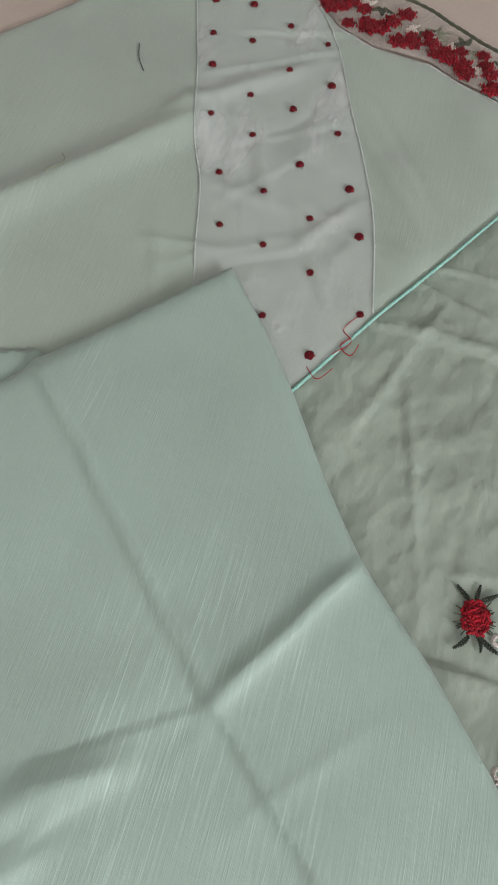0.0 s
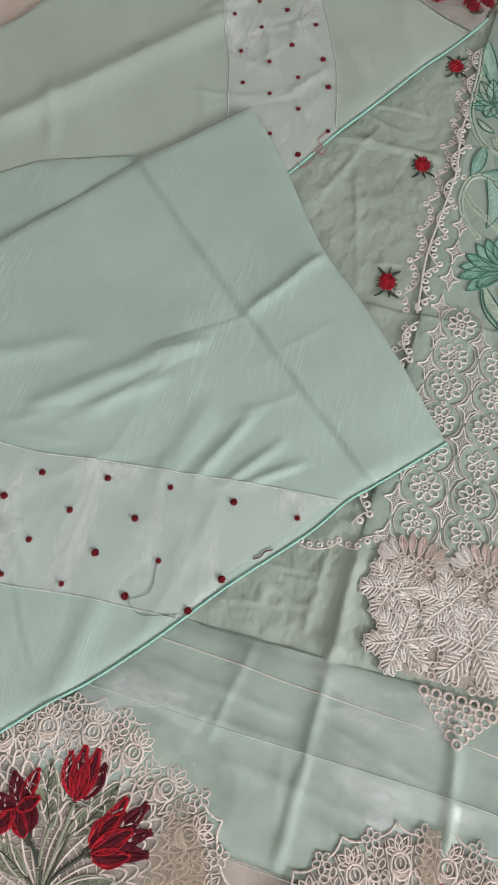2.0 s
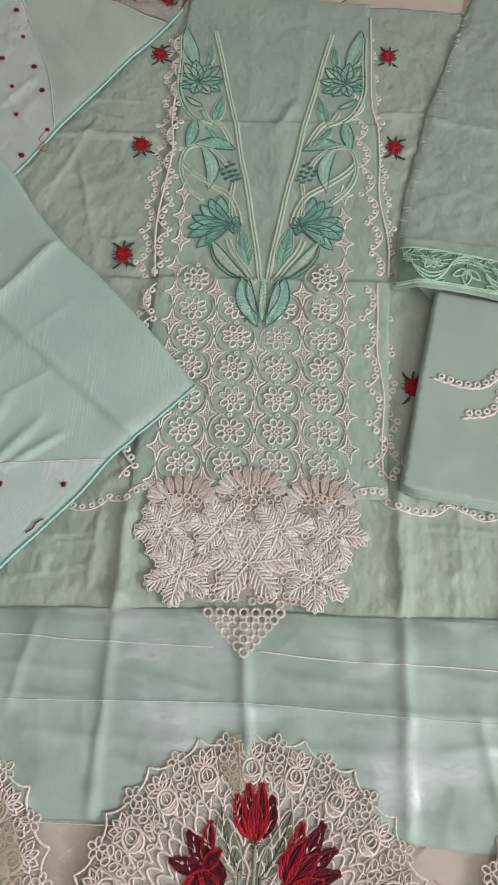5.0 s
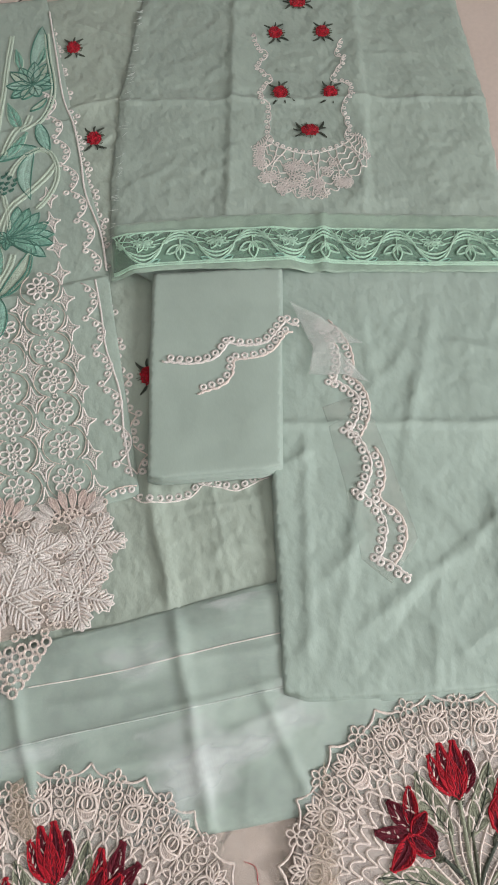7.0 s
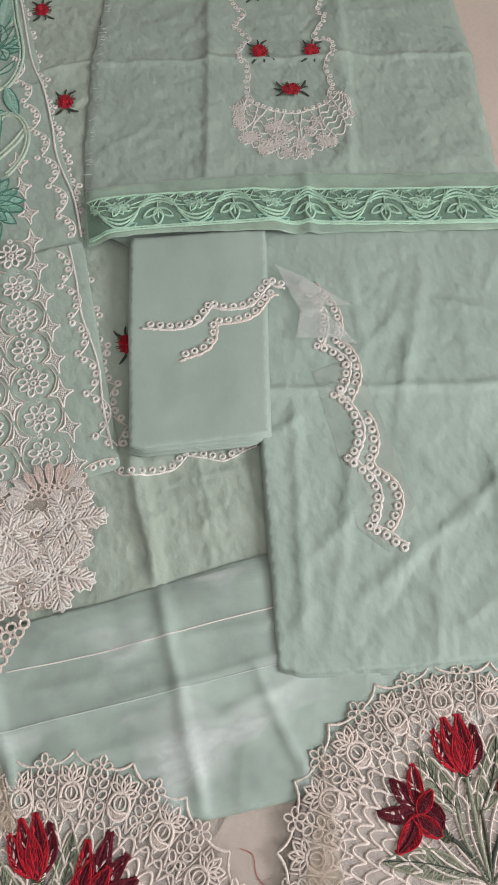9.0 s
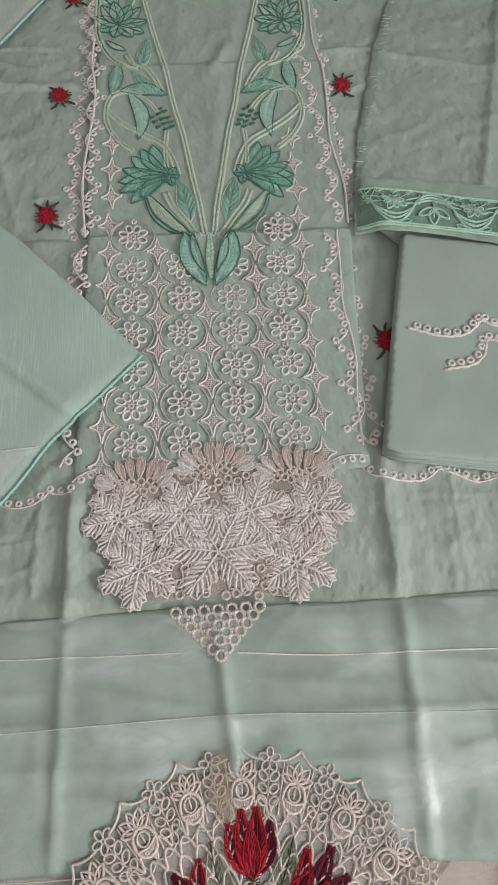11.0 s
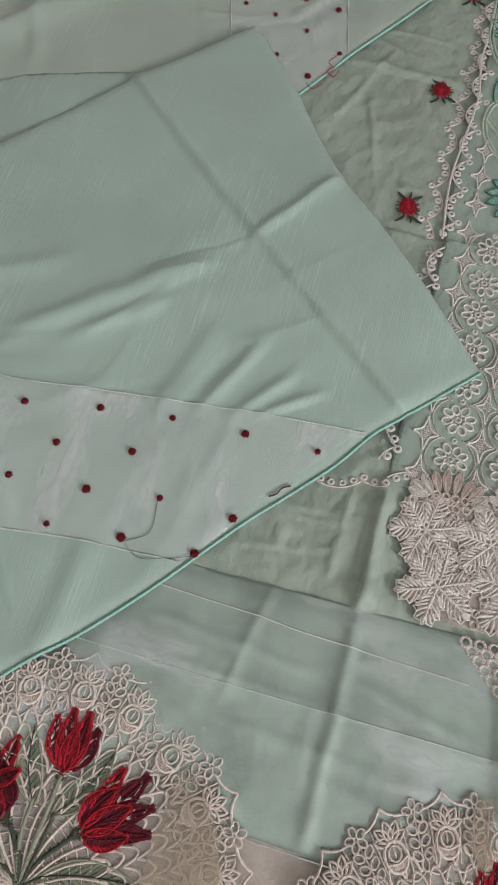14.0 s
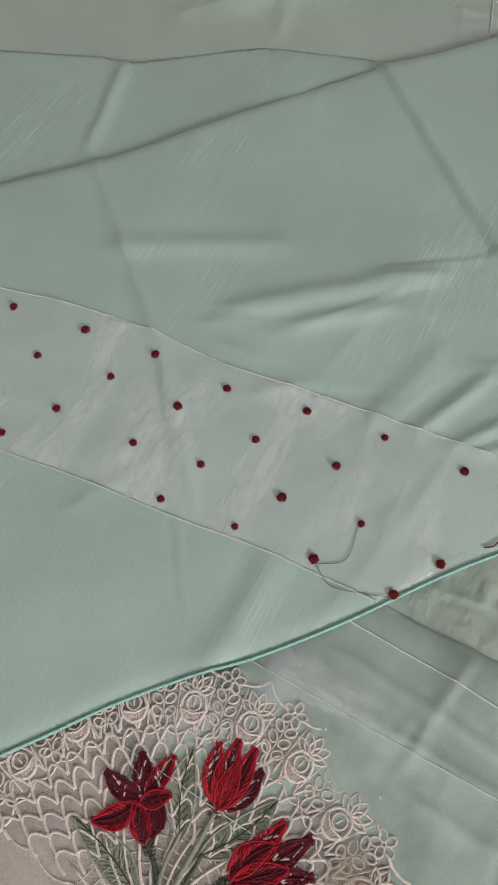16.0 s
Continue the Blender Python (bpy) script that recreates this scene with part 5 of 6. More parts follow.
# leaf lace at the panel's foot
def lobed_leaf(r, angles, seed):
    """A maple-like leaf: ribs, fat slanting side threads with gaps between, and a toothed rim."""
    s, low, rr = Stitches(), Stitches(), random.Random(seed)
    for a in angles:
        a = radians(a + rr.uniform(-4, 4))
        c, d = math.cos(a), math.sin(a)
        q = r * rr.uniform(0.94, 1.06)
        P = lambda u, v: (u * c - v * d, u * d + v * c)
        low.leaf(P(q * 0.06, 0), P(q * 0.98, 0), r * 0.60, 9, 0.0003, belly=0.55, gap=1.0, fill=True)
        s.line([P(0, 0), P(q * 0.5, rr.uniform(-0.001, 0.001)), P(q, 0)], 0.0024, 0.0034, 0.003, 0.004)
        for side in (1, -1):
            rim = []
            n = 7
            for k in range(n):
                t = 0.20 + 0.74 * k / (n - 1)
                wide = r * 0.31 * math.sin(math.pi * min(1, t * 0.62 + 0.16)) ** 1.2 * (1.0 if k % 2 else 0.86) * (1 - 0.55 * max(0, t - 0.72) / 0.22)
                u0, u1 = q * t * 0.84, q * min(1.0, t + 0.12)
                s.line([P(u0, side * 0.0006), P((u0 + u1) / 2 - 0.0004, side * wide * 0.55), P(u1, side * wide)], 0.0023 * rr.uniform(0.8, 1.15), 0.0025, 0.003, 0.003)
                rim.append(P(u1 + (0.0014 if k % 2 else -0.0008), side * (wide + (0.0012 if k % 2 else -0.0006))))
            s.cord([P(q * 0.16, side * r * 0.10)] + rim + [P(q * 1.06, 0)], 0.0017, 0.0018)
    s.ring(0, 0, 0.0003, 0.0030, 7, 0.0028)
    return s.mesh("lobed_lace_leaf"), low.mesh("leaf_ground")


SIX = (2, 58, 118, 176, 234, 300)
LACE_LEAVES = [lobed_leaf(0.033, SIX, k) for k in range(3)] + [lobed_leaf(0.042, (8, 62, 118, 172, 232, 308), 9)]
LACE_SPOTS = [(-0.0920, -0.2461), (-0.0366, -0.2452), (0.0218, -0.2459), (0.0772, -0.2497), (-0.0753, -0.2916), (-0.0083, -0.2804), (0.0567, -0.2950)]
for k, (x, y) in enumerate(LACE_SPOTS):
    mesh = LACE_LEAVES[3] if k == 5 else LACE_LEAVES[k % 3]
    leaf_part = part("lobed_lace_leaf", mesh[0], CREAM_PALE, shirt, "openwork cream thread leaf", at=pose(x, y, 0.0084 + 0.0003 * (k % 3), 0, 0, (14, -6, 10, -12, 22, 0, 34)[k]) @ Matrix.Diagonal((1, 1, 0.7, 1)))
    part("leaf_ground", mesh[1], TAN_PALE, leaf_part, "tan thread ground")
ground = [(-0.112, -0.206), (0.100, -0.206), (0.098, -0.262), (0.072, -0.308), (0.045, -0.322), (-0.012, -0.318), (-0.066, -0.32), (-0.092, -0.305), (-0.110, -0.262)]
sheet("lace_ground", ground, lambda x, y: 0.0085 + 0.0003 * vnoise(x, y, 0.02, 61), LACE_NET, shirt, 0.008, thick=0.0002, label="cream net under the leaf lace")
st = Stitches()
st.ring(0, 0, 0.0022, 0.0042, 11, 0.0016)
LACE_RING = st.mesh("lace_ring")
r3 = random.Random(9)
spots = []
while len(spots) < 120:
    x, y = r3.uniform(-0.115, 0.108), r3.uniform(-0.325, -0.208)
    near = min(math.hypot(x - a, y - b) for a, b in LACE_SPOTS)
    if near > 0.017 and all(math.hypot(x - a, y - b) > 0.0076 for a, b in spots) and bool(inside(ground, np.array([x]), np.array([y]))[0]):
        spots.append((x, y))
    elif r3.random() < 0.0005:
        break
for x, y in spots:
    part("lace_ring", LACE_RING, CREAM, shirt, at=pose(x, y, 0.0092, 0, 0, 0))
for k in range(34):
    row = int((math.sqrt(8 * k + 1) - 1) / 2)
    x, y = -0.012 + (k - row * (row + 1) / 2 - row / 2) * 0.0115, -0.366 + row * 0.0062
    if y < -0.325:
        part("lace_ring", LACE_RING, CREAM_PALE, shirt, at=pose(x, y, float(z_low(x, y)) + 0.0001, 0, 0, 0) @ Matrix.Diagonal((1.25, 1.25, 1, 1)))
for cx, cy in ((-0.0769, -0.2144), (-0.0064, -0.2047), (0.0643, -0.2147)):
    for k in range(10):
        a = radians(176 - 172 * k / 9)
        s = Stitches(lambda x, y: 0.0092 + 0.0004 * (k % 2))
        base = (cx + 0.020 * math.cos(a), cy - 0.003 + 0.008 * math.sin(a))
        tip = (cx + 0.037 * rnd.uniform(0.94, 1.06) * math.cos(a), cy + 0.027 * rnd.uniform(0.94, 1.08) * math.sin(a))
        s.leaf(base, tip, 0.0070, 8, 0.0019, slant=1.5, gap=0.62, belly=0.62, fill=True)
        s.outline(base, tip, 0.0074, 0.0011, 0.0015, belly=0.62)
        part("bud_petal", s.mesh("bud_petal"), PINK if 2 < k < 8 else CREAM_PALE, shirt, "peach satin petal")
    for k in range(9):
        x, y = cx + 0.0042 * (k - 4) + rnd.uniform(-0.001, 0.001), cy - 0.002 + 0.004 * (k % 2)
        part("lace_ring", LACE_RING, CREAM, shirt, at=pose(x, y, 0.0092))

# pressed seams and stitching on the hem
for pts, mat, w, tw in (([(-0.40, -0.345), (-0.225, -0.352), (-0.168, -0.356), (-0.040, -0.361)], CREAM_PALE, 0.0010, 0.004), ([(0.001, -0.364), (0.083, -0.372), (0.2, -0.377), (0.3, -0.385)], CREAM_PALE, 0.0012, 0.004),
                        ([(-0.40, -0.405), (-0.219, -0.409), (-0.014, -0.410), (0.108, -0.418), (0.30, -0.43)], SEAM, 0.0009, 0.0), ([(-0.45, -0.492), (-0.22, -0.5045), (-0.077, -0.509)], SEAM, 0.0009, 0.0)):
    st = Stitches(lambda x, y: z_low(x, y) + 0.0002)
    st.line(pts, w, 0.0009, 0.002, tw)
    part("hem_stitch", st.mesh("hem_stitch"), mat, shirt, "pale running stitch")

# ---- motif of the shirt back ----
for x, y, t in ((0.513, 0.470, 75), (0.463, 0.415, -8), (0.528, 0.400, -20), (0.434, 0.294, -8), (0.499, 0.278, -22), (0.452, 0.220, 72)):
    rose_into(back, x, y, float(z_back(x, y)) + 0.0016, t)
for pts, side in (([(0.4273, 0.4207), (0.4276, 0.3880), (0.4350, 0.3785), (0.4155, 0.3566), (0.4239, 0.3332), (0.4268, 0.3277), (0.4087, 0.3099), (0.4023, 0.2845), (0.4081, 0.2739), (0.4013, 0.2526), (0.3946, 0.2317), (0.3952, 0.2150)], 1), ([(0.5531, 0.3747), (0.5370, 0.3532), (0.5414, 0.3364), (0.5261, 0.3167), (0.5151, 0.3042), (0.5313, 0.2876), (0.5236, 0.2588), (0.5101, 0.2478), (0.5071, 0.2293), (0.5041, 0.2070), (0.4924, 0.1900)], -1)):
    scallop(back, pts, z_back, CREAM_PALE, size=0.0078, depth=0.003, wave=0.02, side=side, scale=0.6)
scallop(back, [(0.3949, 0.2233), (0.4023, 0.2117), (0.4103, 0.2020), (0.4255, 0.1920), (0.4417, 0.1848), (0.4600, 0.1840), (0.4752, 0.1842), (0.4924, 0.1900), (0.5040, 0.1987)], z_back, CREAM_PALE, size=0.0085, depth=0.0, wave=0.05, side=-1, scale=0.6)
MOON_TOP = [(0.3948, 0.2275), (0.3978, 0.2091), (0.4146, 0.1925), (0.4401, 0.1803), (0.4695, 0.1789), (0.4934, 0.1866), (0.5068, 0.1978)]
MOON_LOW = [(0.3798, 0.2179), (0.3720, 0.1882), (0.3741, 0.1582), (0.3933, 0.1290), (0.4239, 0.1135), (0.4672, 0.1224), (0.5012, 0.1437), (0.5137, 0.1800)]
moon_a, moon_b = smooth_line(MOON_TOP, 0.001), smooth_line(MOON_LOW, 0.001)


def on_moon(s, v):
    """A place across the crescent: s along it and v from its inner to its outer edge, both 0 to 1."""
    a, b = moon_a[int(s * (len(moon_a) - 1))], moon_b[int(s * (len(moon_b) - 1))]
    return (float(a[0] + (b[0] - a[0]) * v), float(a[1] + (b[1] - a[1]) * v))


st = Stitches(z_back)
for k in range(13):
    s = (k + 0.5) / 13
    st.line([on_moon(s, 0), on_moon(min(1, s + 0.03 * (-1) ** k), 0.5), on_moon(s, 1)], 0.0018, 0.0013)
for k in range(1, 5):
    st.line([on_moon(q / 26, k / 5 + 0.05 * (-1) ** q) for q in range(27)], 0.0017, 0.0012)
for k in range(15):
    st.line([on_moon(k / 15, 0.94), on_moon((k + 0.5) / 15, 1.08), on_moon((k + 1) / 15, 0.94)], 0.0015, 0.0012, 0.002)
part("moon_net", st.mesh("moon_net"), CREAM_PALE, back, "cream thread net")
for k in range(30):
    s = 0.5 + (r3.random() - 0.5) * (0.45 if k < 14 else 0.96)
    x, y = on_moon(s, 0.12 + 0.8 * r3.random() if k < 14 else 0.78 + 0.28 * r3.random())
    q = 0.40 + 0.22 * r3.random()
    part("net_flower", FLOWERS[k % 4], CREAM_PALE, back, at=pose(x, y, float(z_back(x, y)) + 0.0006, 0, 0, 30 * k) @ Matrix.Diagonal((q, q, 0.8, 1)))

# ---- eyelet lace lengths lying on the folded cloth ----
def lace_length(label, pts, zf, sides, group):
    t = thing("eyelet_lace", label, "lace", "", group)
    for p, side, mat in pts:
        scallop(t, p, zf, mat, size=0.0092, depth=0.0014, wave=0.0092, side=side, scale=0.82, thick=0.0036)
    return t


z_card = lambda x, y: 0.0222 + 0 * x
z_bigtop = lambda x, y: np.maximum(TOPS["trouser_cloth"](x, y) + 0.0006, 0.0222 * (x < 0.345 + 0.3 * (y + 0.01)))
l1 = lace_length("peach scalloped eyelet lace lying on folded cloth", [
    ([(0.1914, -0.0700), (0.2068, -0.0758), (0.2178, -0.0801), (0.2295, -0.0818), (0.2400, -0.0816), (0.2492, -0.0773), (0.2576, -0.0697), (0.2652, -0.0648), (0.2735, -0.0705), (0.2841, -0.0747), (0.2960, -0.0764), (0.3061, -0.0744), (0.3147, -0.0674), (0.3234, -0.0604), (0.3317, -0.0546), (0.3398, -0.0611), (0.3492, -0.0673)], -1, CREAM_PALE),
    ([(0.2157, -0.1183), (0.2268, -0.1171), (0.2390, -0.1162), (0.2488, -0.1117), (0.2556, -0.1033), (0.2578, -0.0939), (0.2644, -0.0881), (0.2744, -0.0899), (0.2851, -0.0912), (0.2957, -0.0911), (0.3064, -0.0872), (0.3159, -0.0791), (0.3261, -0.0712), (0.3365, -0.0707)], -1, CREAM)], z_card, 1, "eyelet lace lengths")
l2 = lace_length("long scalloped eyelet lace with tulle snippets on cloth", [
    ([(0.3640, -0.0647), (0.3679, -0.0776), (0.3706, -0.0915), (0.3728, -0.1050), (0.3690, -0.1223), (0.3606, -0.1363), (0.3542, -0.1436), (0.3634, -0.1509), (0.3705, -0.1603), (0.3744, -0.1714), (0.3682, -0.1860), (0.3602, -0.1957), (0.3507, -0.2013), (0.3574, -0.2109), (0.3613, -0.2215), (0.3628, -0.2331), (0.3610, -0.2454), (0.3549, -0.2562), (0.3476, -0.2645), (0.3393, -0.2705), (0.3467, -0.2803), (0.3517, -0.2899), (0.3546, -0.3000), (0.3543, -0.3095), (0.3490, -0.3196), (0.3433, -0.3294), (0.3356, -0.3373), (0.3436, -0.3456), (0.3505, -0.3536), (0.3555, -0.3620), (0.3640, -0.3688)], 1, CREAM_PALE),
    ([(0.3752, -0.0699), (0.3835, -0.0919), (0.3864, -0.1117), (0.3824, -0.1289), (0.3745, -0.1431), (0.3818, -0.1555), (0.3835, -0.1723), (0.3797, -0.1884), (0.3694, -0.2021), (0.3606, -0.2106)], 1, CREAM),
    ([(0.3710, -0.2293), (0.3740, -0.2400), (0.3721, -0.2536), (0.3672, -0.2659), (0.3581, -0.2767), (0.3598, -0.2871), (0.3681, -0.2984), (0.3718, -0.3093), (0.3703, -0.3214), (0.3637, -0.3315), (0.3559, -0.3394), (0.3479, -0.3448)], 1, CREAM)], z_bigtop, 1, "eyelet lace lengths")
sheet("tulle_backing", [(0.345, -0.035), (0.372, -0.062), (0.405, -0.110), (0.374, -0.100), (0.396, -0.156), (0.372, -0.14), (0.336, -0.133), (0.352, -0.10)], lambda x, y: 0.0190 + 0.003 * vnoise(x, y, 0.02, 71) + 0.006 * np.clip((0.352 - x) / 0.02, 0, 1), TULLE_WHITE, l2, 0.004, thick=0.0002, label="white tulle snippet")
sheet("tulle_backing", [(0.34, -0.17), (0.385, -0.165), (0.388, -0.24), (0.385, -0.33), (0.345, -0.365), (0.325, -0.335), (0.335, -0.25)], lambda x, y: TOPS["trouser_cloth"](x, y) + 0.0005, organza("clear_tulle", (0.55, 0.62, 0.56), 0.14), l2, 0.006, thick=0.0002, label="clear tulle")

# ---- lace fans with tulips ----
FAN_R = 0.158


def bud_mesh():
    """A pineapple-shaped bud with three leaves, pointing along +y, its top at 0."""
    s = Stitches()
    s.loop(0, -0.0275, 0.0082, 0.0098, 0, 0.0025, 0.0019, 14)
    s.loop(0, -0.0255, 0.0046, 0.0050, 0, 0.0017, 0.0017, 10)
    s.stitch((0, -0.0215), (0, -0.0285), 0.0016, 0.0015)
    for k in range(8):
        s.stitch((-0.0066 + 0.0019 * k, -0.0305), (-0.0046 + 0.00135 * k, -0.0362), 0.0019, 0.0018)
    s.line([(-0.0076, -0.0295), (0, -0.0318), (0.0076, -0.0295)], 0.0019, 0.0021)
    for a, q, w in ((90, 0.0130, 0.0066), (50, 0.0135, 0.0068), (130, 0.0135, 0.0068), (14, 0.0125, 0.0056), (166, 0.0125, 0.0056)):
        tip = (q * math.cos(radians(a)), -0.0180 + q * math.sin(radians(a)))
        s.outline((0, -0.0185), tip, w, 0.0019, 0.0016, n=6)
        s.stitch((0.3 * tip[0], -0.0185 + 0.3 * (tip[1] + 0.0185)), (0.75 * tip[0], -0.0185 + 0.75 * (tip[1] + 0.0185)), 0.0013, 0.0011)
    return s.mesh("bud_motif")


def chain_mesh():
    """A flower with a chain of petal pairs under it, pointing along +y."""
    s = Stitches()
    for k in range(5):
        a = math.pi / 2 + 2 * math.pi * k / 5
        s.loop(0.0048 * math.cos(a), -0.006 + 0.0048 * math.sin(a), 0.0037, 0.0026, a, 0.0016, 0.0013, 9)
    for row in range(3):
        for side in (1, -1):
            s.loop(side * 0.0042, -0.0165 - 0.0078 * row, 0.0040, 0.0027, side * 0.7 if side > 0 else math.pi - 0.7, 0.0016, 0.0013, 9)
    s.loop(0, -0.038, 0.0025, 0.0042, 0, 0.0016, 0.0013, 9)
    s.stitch((0, -0.010), (0, -0.037), 0.0012, 0.0011)
    return s.mesh("chain_motif")


BUD, CHAIN = bud_mesh(), chain_mesh()


def petal_meshes(base, tip, width, bend=0.0, n=11):
    """A petal: satin rim, dark lattice within."""
    rim, fill = Stitches(), Stitches()
    at = rim.leaf(base, tip, width, n, 0.0021, bend, slant=1.2, gap=0.72, mid=width * 0.22)
    rim.outline(base, tip, width * 1.02, 0.0013, 0.0020, bend)
    fill.leaf(base, tip, width * 0.94, 7, 0.0009, bend, slant=0.2, gap=0.5, fill=True)
    fill.line([at(k / 6, 0) for k in range(7)], 0.0013, 0.0016)
    return rim.mesh("petal"), fill.mesh("petal_lattice")


PETALS = {
    "centre": [((0.001, 0.078), (-0.013, 0.112), 0.013, 0.003, WINE), ((0.007, 0.078), (0.020, 0.110), 0.013, -0.003, WINE), ((0.002, 0.077), (-0.002, 0.120), 0.014, 0.001, RED), ((0.006, 0.077), (0.010, 0.120), 0.014, -0.001, RED), ((0.004, 0.075), (0.004, 0.108), 0.013, 0.0, WINE)],
    "left": [((-0.040, 0.062), (-0.036, 0.091), 0.012, 0.0, WINE), ((-0.042, 0.061), (-0.056, 0.083), 0.013, 0.0, WINE), ((-0.044, 0.058), (-0.072, 0.062), 0.012, 0.002, WINE), ((-0.043, 0.055), (-0.064, 0.033), 0.015, 0.003, RED), ((-0.027, 0.038), (-0.046, 0.056), 0.013, 0.0, WINE),
             ((-0.024, 0.043), (-0.040, 0.062), 0.014, 0.0, WINE), ((-0.022, 0.048), (-0.036, 0.066), 0.010, 0.0, WINE), ((-0.042, 0.056), (-0.026, 0.070), 0.011, 0.0, RED)],
    "right": [((0.034, 0.052), (0.047, 0.090), 0.014, 0.0, WINE), ((0.036, 0.052), (0.066, 0.090), 0.015, -0.002, WINE), ((0.036, 0.049), (0.076, 0.071), 0.014, 0.0, WINE), ((0.036, 0.046), (0.079, 0.054), 0.014, 0.0, WINE), ((0.029, 0.046), (0.046, 0.076), 0.016, 0.003, RED),
              ((0.031, 0.043), (0.060, 0.068), 0.016, 0.0, RED), ((0.032, 0.041), (0.064, 0.049), 0.015, -0.002, RED)],
}
PETAL_DATA = {side: [(*petal_meshes(b, t, w, bend), mat) for b, t, w, bend, mat in rows] for side, rows in PETALS.items()}
LEAVES = [((-0.008, 0.050), (-0.027, 0.100), 0.019, 0.004), ((0.006, 0.047), (0.037, 0.099), 0.019, -0.004), ((-0.014, 0.010), (-0.076, 0.030), 0.020, -0.003), ((0.011, 0.010), (0.080, 0.022), 0.020, 0.003)]


def leaf_meshes(base, tip, width, bend):
    rim, vein = Stitches(), Stitches()
    at = rim.leaf(base, tip, width, 22, 0.0013, bend, slant=1.6, gap=0.6, mid=width * 0.12, fill=True)
    rim.outline(base, tip, width, 0.0019, 0.0016, bend)
    vein.line([at(k / 8, 0) for k in range(9)], 0.0012, 0.0017)
    for k in range(1, 11):
        for side in (0.62, -0.62):
            vein.stitch(at(k / 12, 0), at(min(1, k / 12 + 0.13), side), 0.0008, 0.0012)
    return rim.mesh("leaf"), vein.mesh("leaf_vein")


LEAF_DATA = [leaf_meshes(*row) for row in LEAVES]


def net_mesh():
    """The ground net: rows of scale arcs, and curved ribs fanning out between the stems."""
    s = Stitches()
    for row in range(7):
        r0 = 0.052 + 0.0105 * row
        n = int(math.pi * r0 / 0.0125)
        for k in range(n + 1):
            a0, a1 = math.pi * (k - 0.5 + 0.5 * (row % 2)) / n, math.pi * (k + 0.5 + 0.5 * (row % 2)) / n
            if a0 < -0.02 or a1 > math.pi + 0.02:
                continue
            s.line([((r0 + dr) * math.cos(a), (r0 + dr) * math.sin(a)) for a, dr in ((a0, 0), ((a0 * 3 + a1) / 4, 0.0088), ((a0 + a1) / 2, 0.0118), ((a0 + a1 * 3) / 4, 0.0088), (a1, 0))], 0.0022, 0.0014, 0.002)
    for k in range(15):
        a = math.pi * (k + 0.5) / 15
        s.line([(0.004 * math.cos(a), 0.004 * math.sin(a)), (0.035 * math.cos(a + 0.12), 0.035 * math.sin(a + 0.12)), (0.062 * math.cos(a), 0.062 * math.sin(a))], 0.0020, 0.0013, 0.006)
    for row in range(6):
        r0 = 0.013 + 0.0075 * row
        n = 15
        for k in range(n):
            a0, a1 = math.pi * k / n, math.pi * (k + 1) / n
            s.stitch((r0 * math.cos(a0), r0 * math.sin(a0)), (r0 * 1.05 * math.cos(a1), r0 * 1.05 * math.sin(a1)), 0.001, 0.001)
    return s.mesh("net")


NET = net_mesh()


def edge_mesh():
    """Scalloped outer cord joining the motifs, and the wavy lower edge."""
    s = Stitches()
    n = 20
    for k in range(n):
        a0, a1 = math.pi * k / n, math.pi * (k + 1) / n
        if k % 2 == 0:
            peak, half = math.pi * k / n, math.pi / n
            for sgn in (1, -1) if k else (1,):
                s.line([((FAN_R + dr) * math.cos(peak + sgn * half * f), (FAN_R + dr) * math.sin(peak + sgn * half * f)) for f, dr in ((0, 0.0045), (0.18, -0.0005), (0.45, -0.0042), (0.78, -0.0052)) if -0.02 < peak + sgn * half * f < math.pi + 0.02], 0.0022, 0.0015, 0.002, 0.004)
        r = FAN_R - 0.043
        s.line([(r * math.cos(a0), r * math.sin(a0)), ((r - 0.004) * math.cos((a0 + a1) / 2), (r - 0.004) * math.sin((a0 + a1) / 2)), (r * math.cos(a1), r * math.sin(a1))], 0.0015, 0.0012, 0.003)
        s.line([((FAN_R - 0.006) * math.cos(a0 + 0.078), (FAN_R - 0.006) * math.sin(a0 + 0.078)), ((FAN_R - 0.042) * math.cos(a0 + 0.085), (FAN_R - 0.042) * math.sin(a0 + 0.085))], 0.0014, 0.0012, 0.005)
    low = [(-0.112 + 0.0056 * k, 0.004 - 0.004 * abs(math.sin(k * 0.62)) - (0.006 if abs(k - 20) < 16 else 0.0) * math.cos((k - 20) / 20 * 1.2)) for k in range(41)]
    s.line(low, 0.0018, 0.0014, 0.003)
    return s.mesh("lace_edge")


EDGE = edge_mesh()


def half_disc(r):
    return [(r * math.cos(math.pi * k / 30), r * math.sin(math.pi * k / 30)) for k in range(31)]


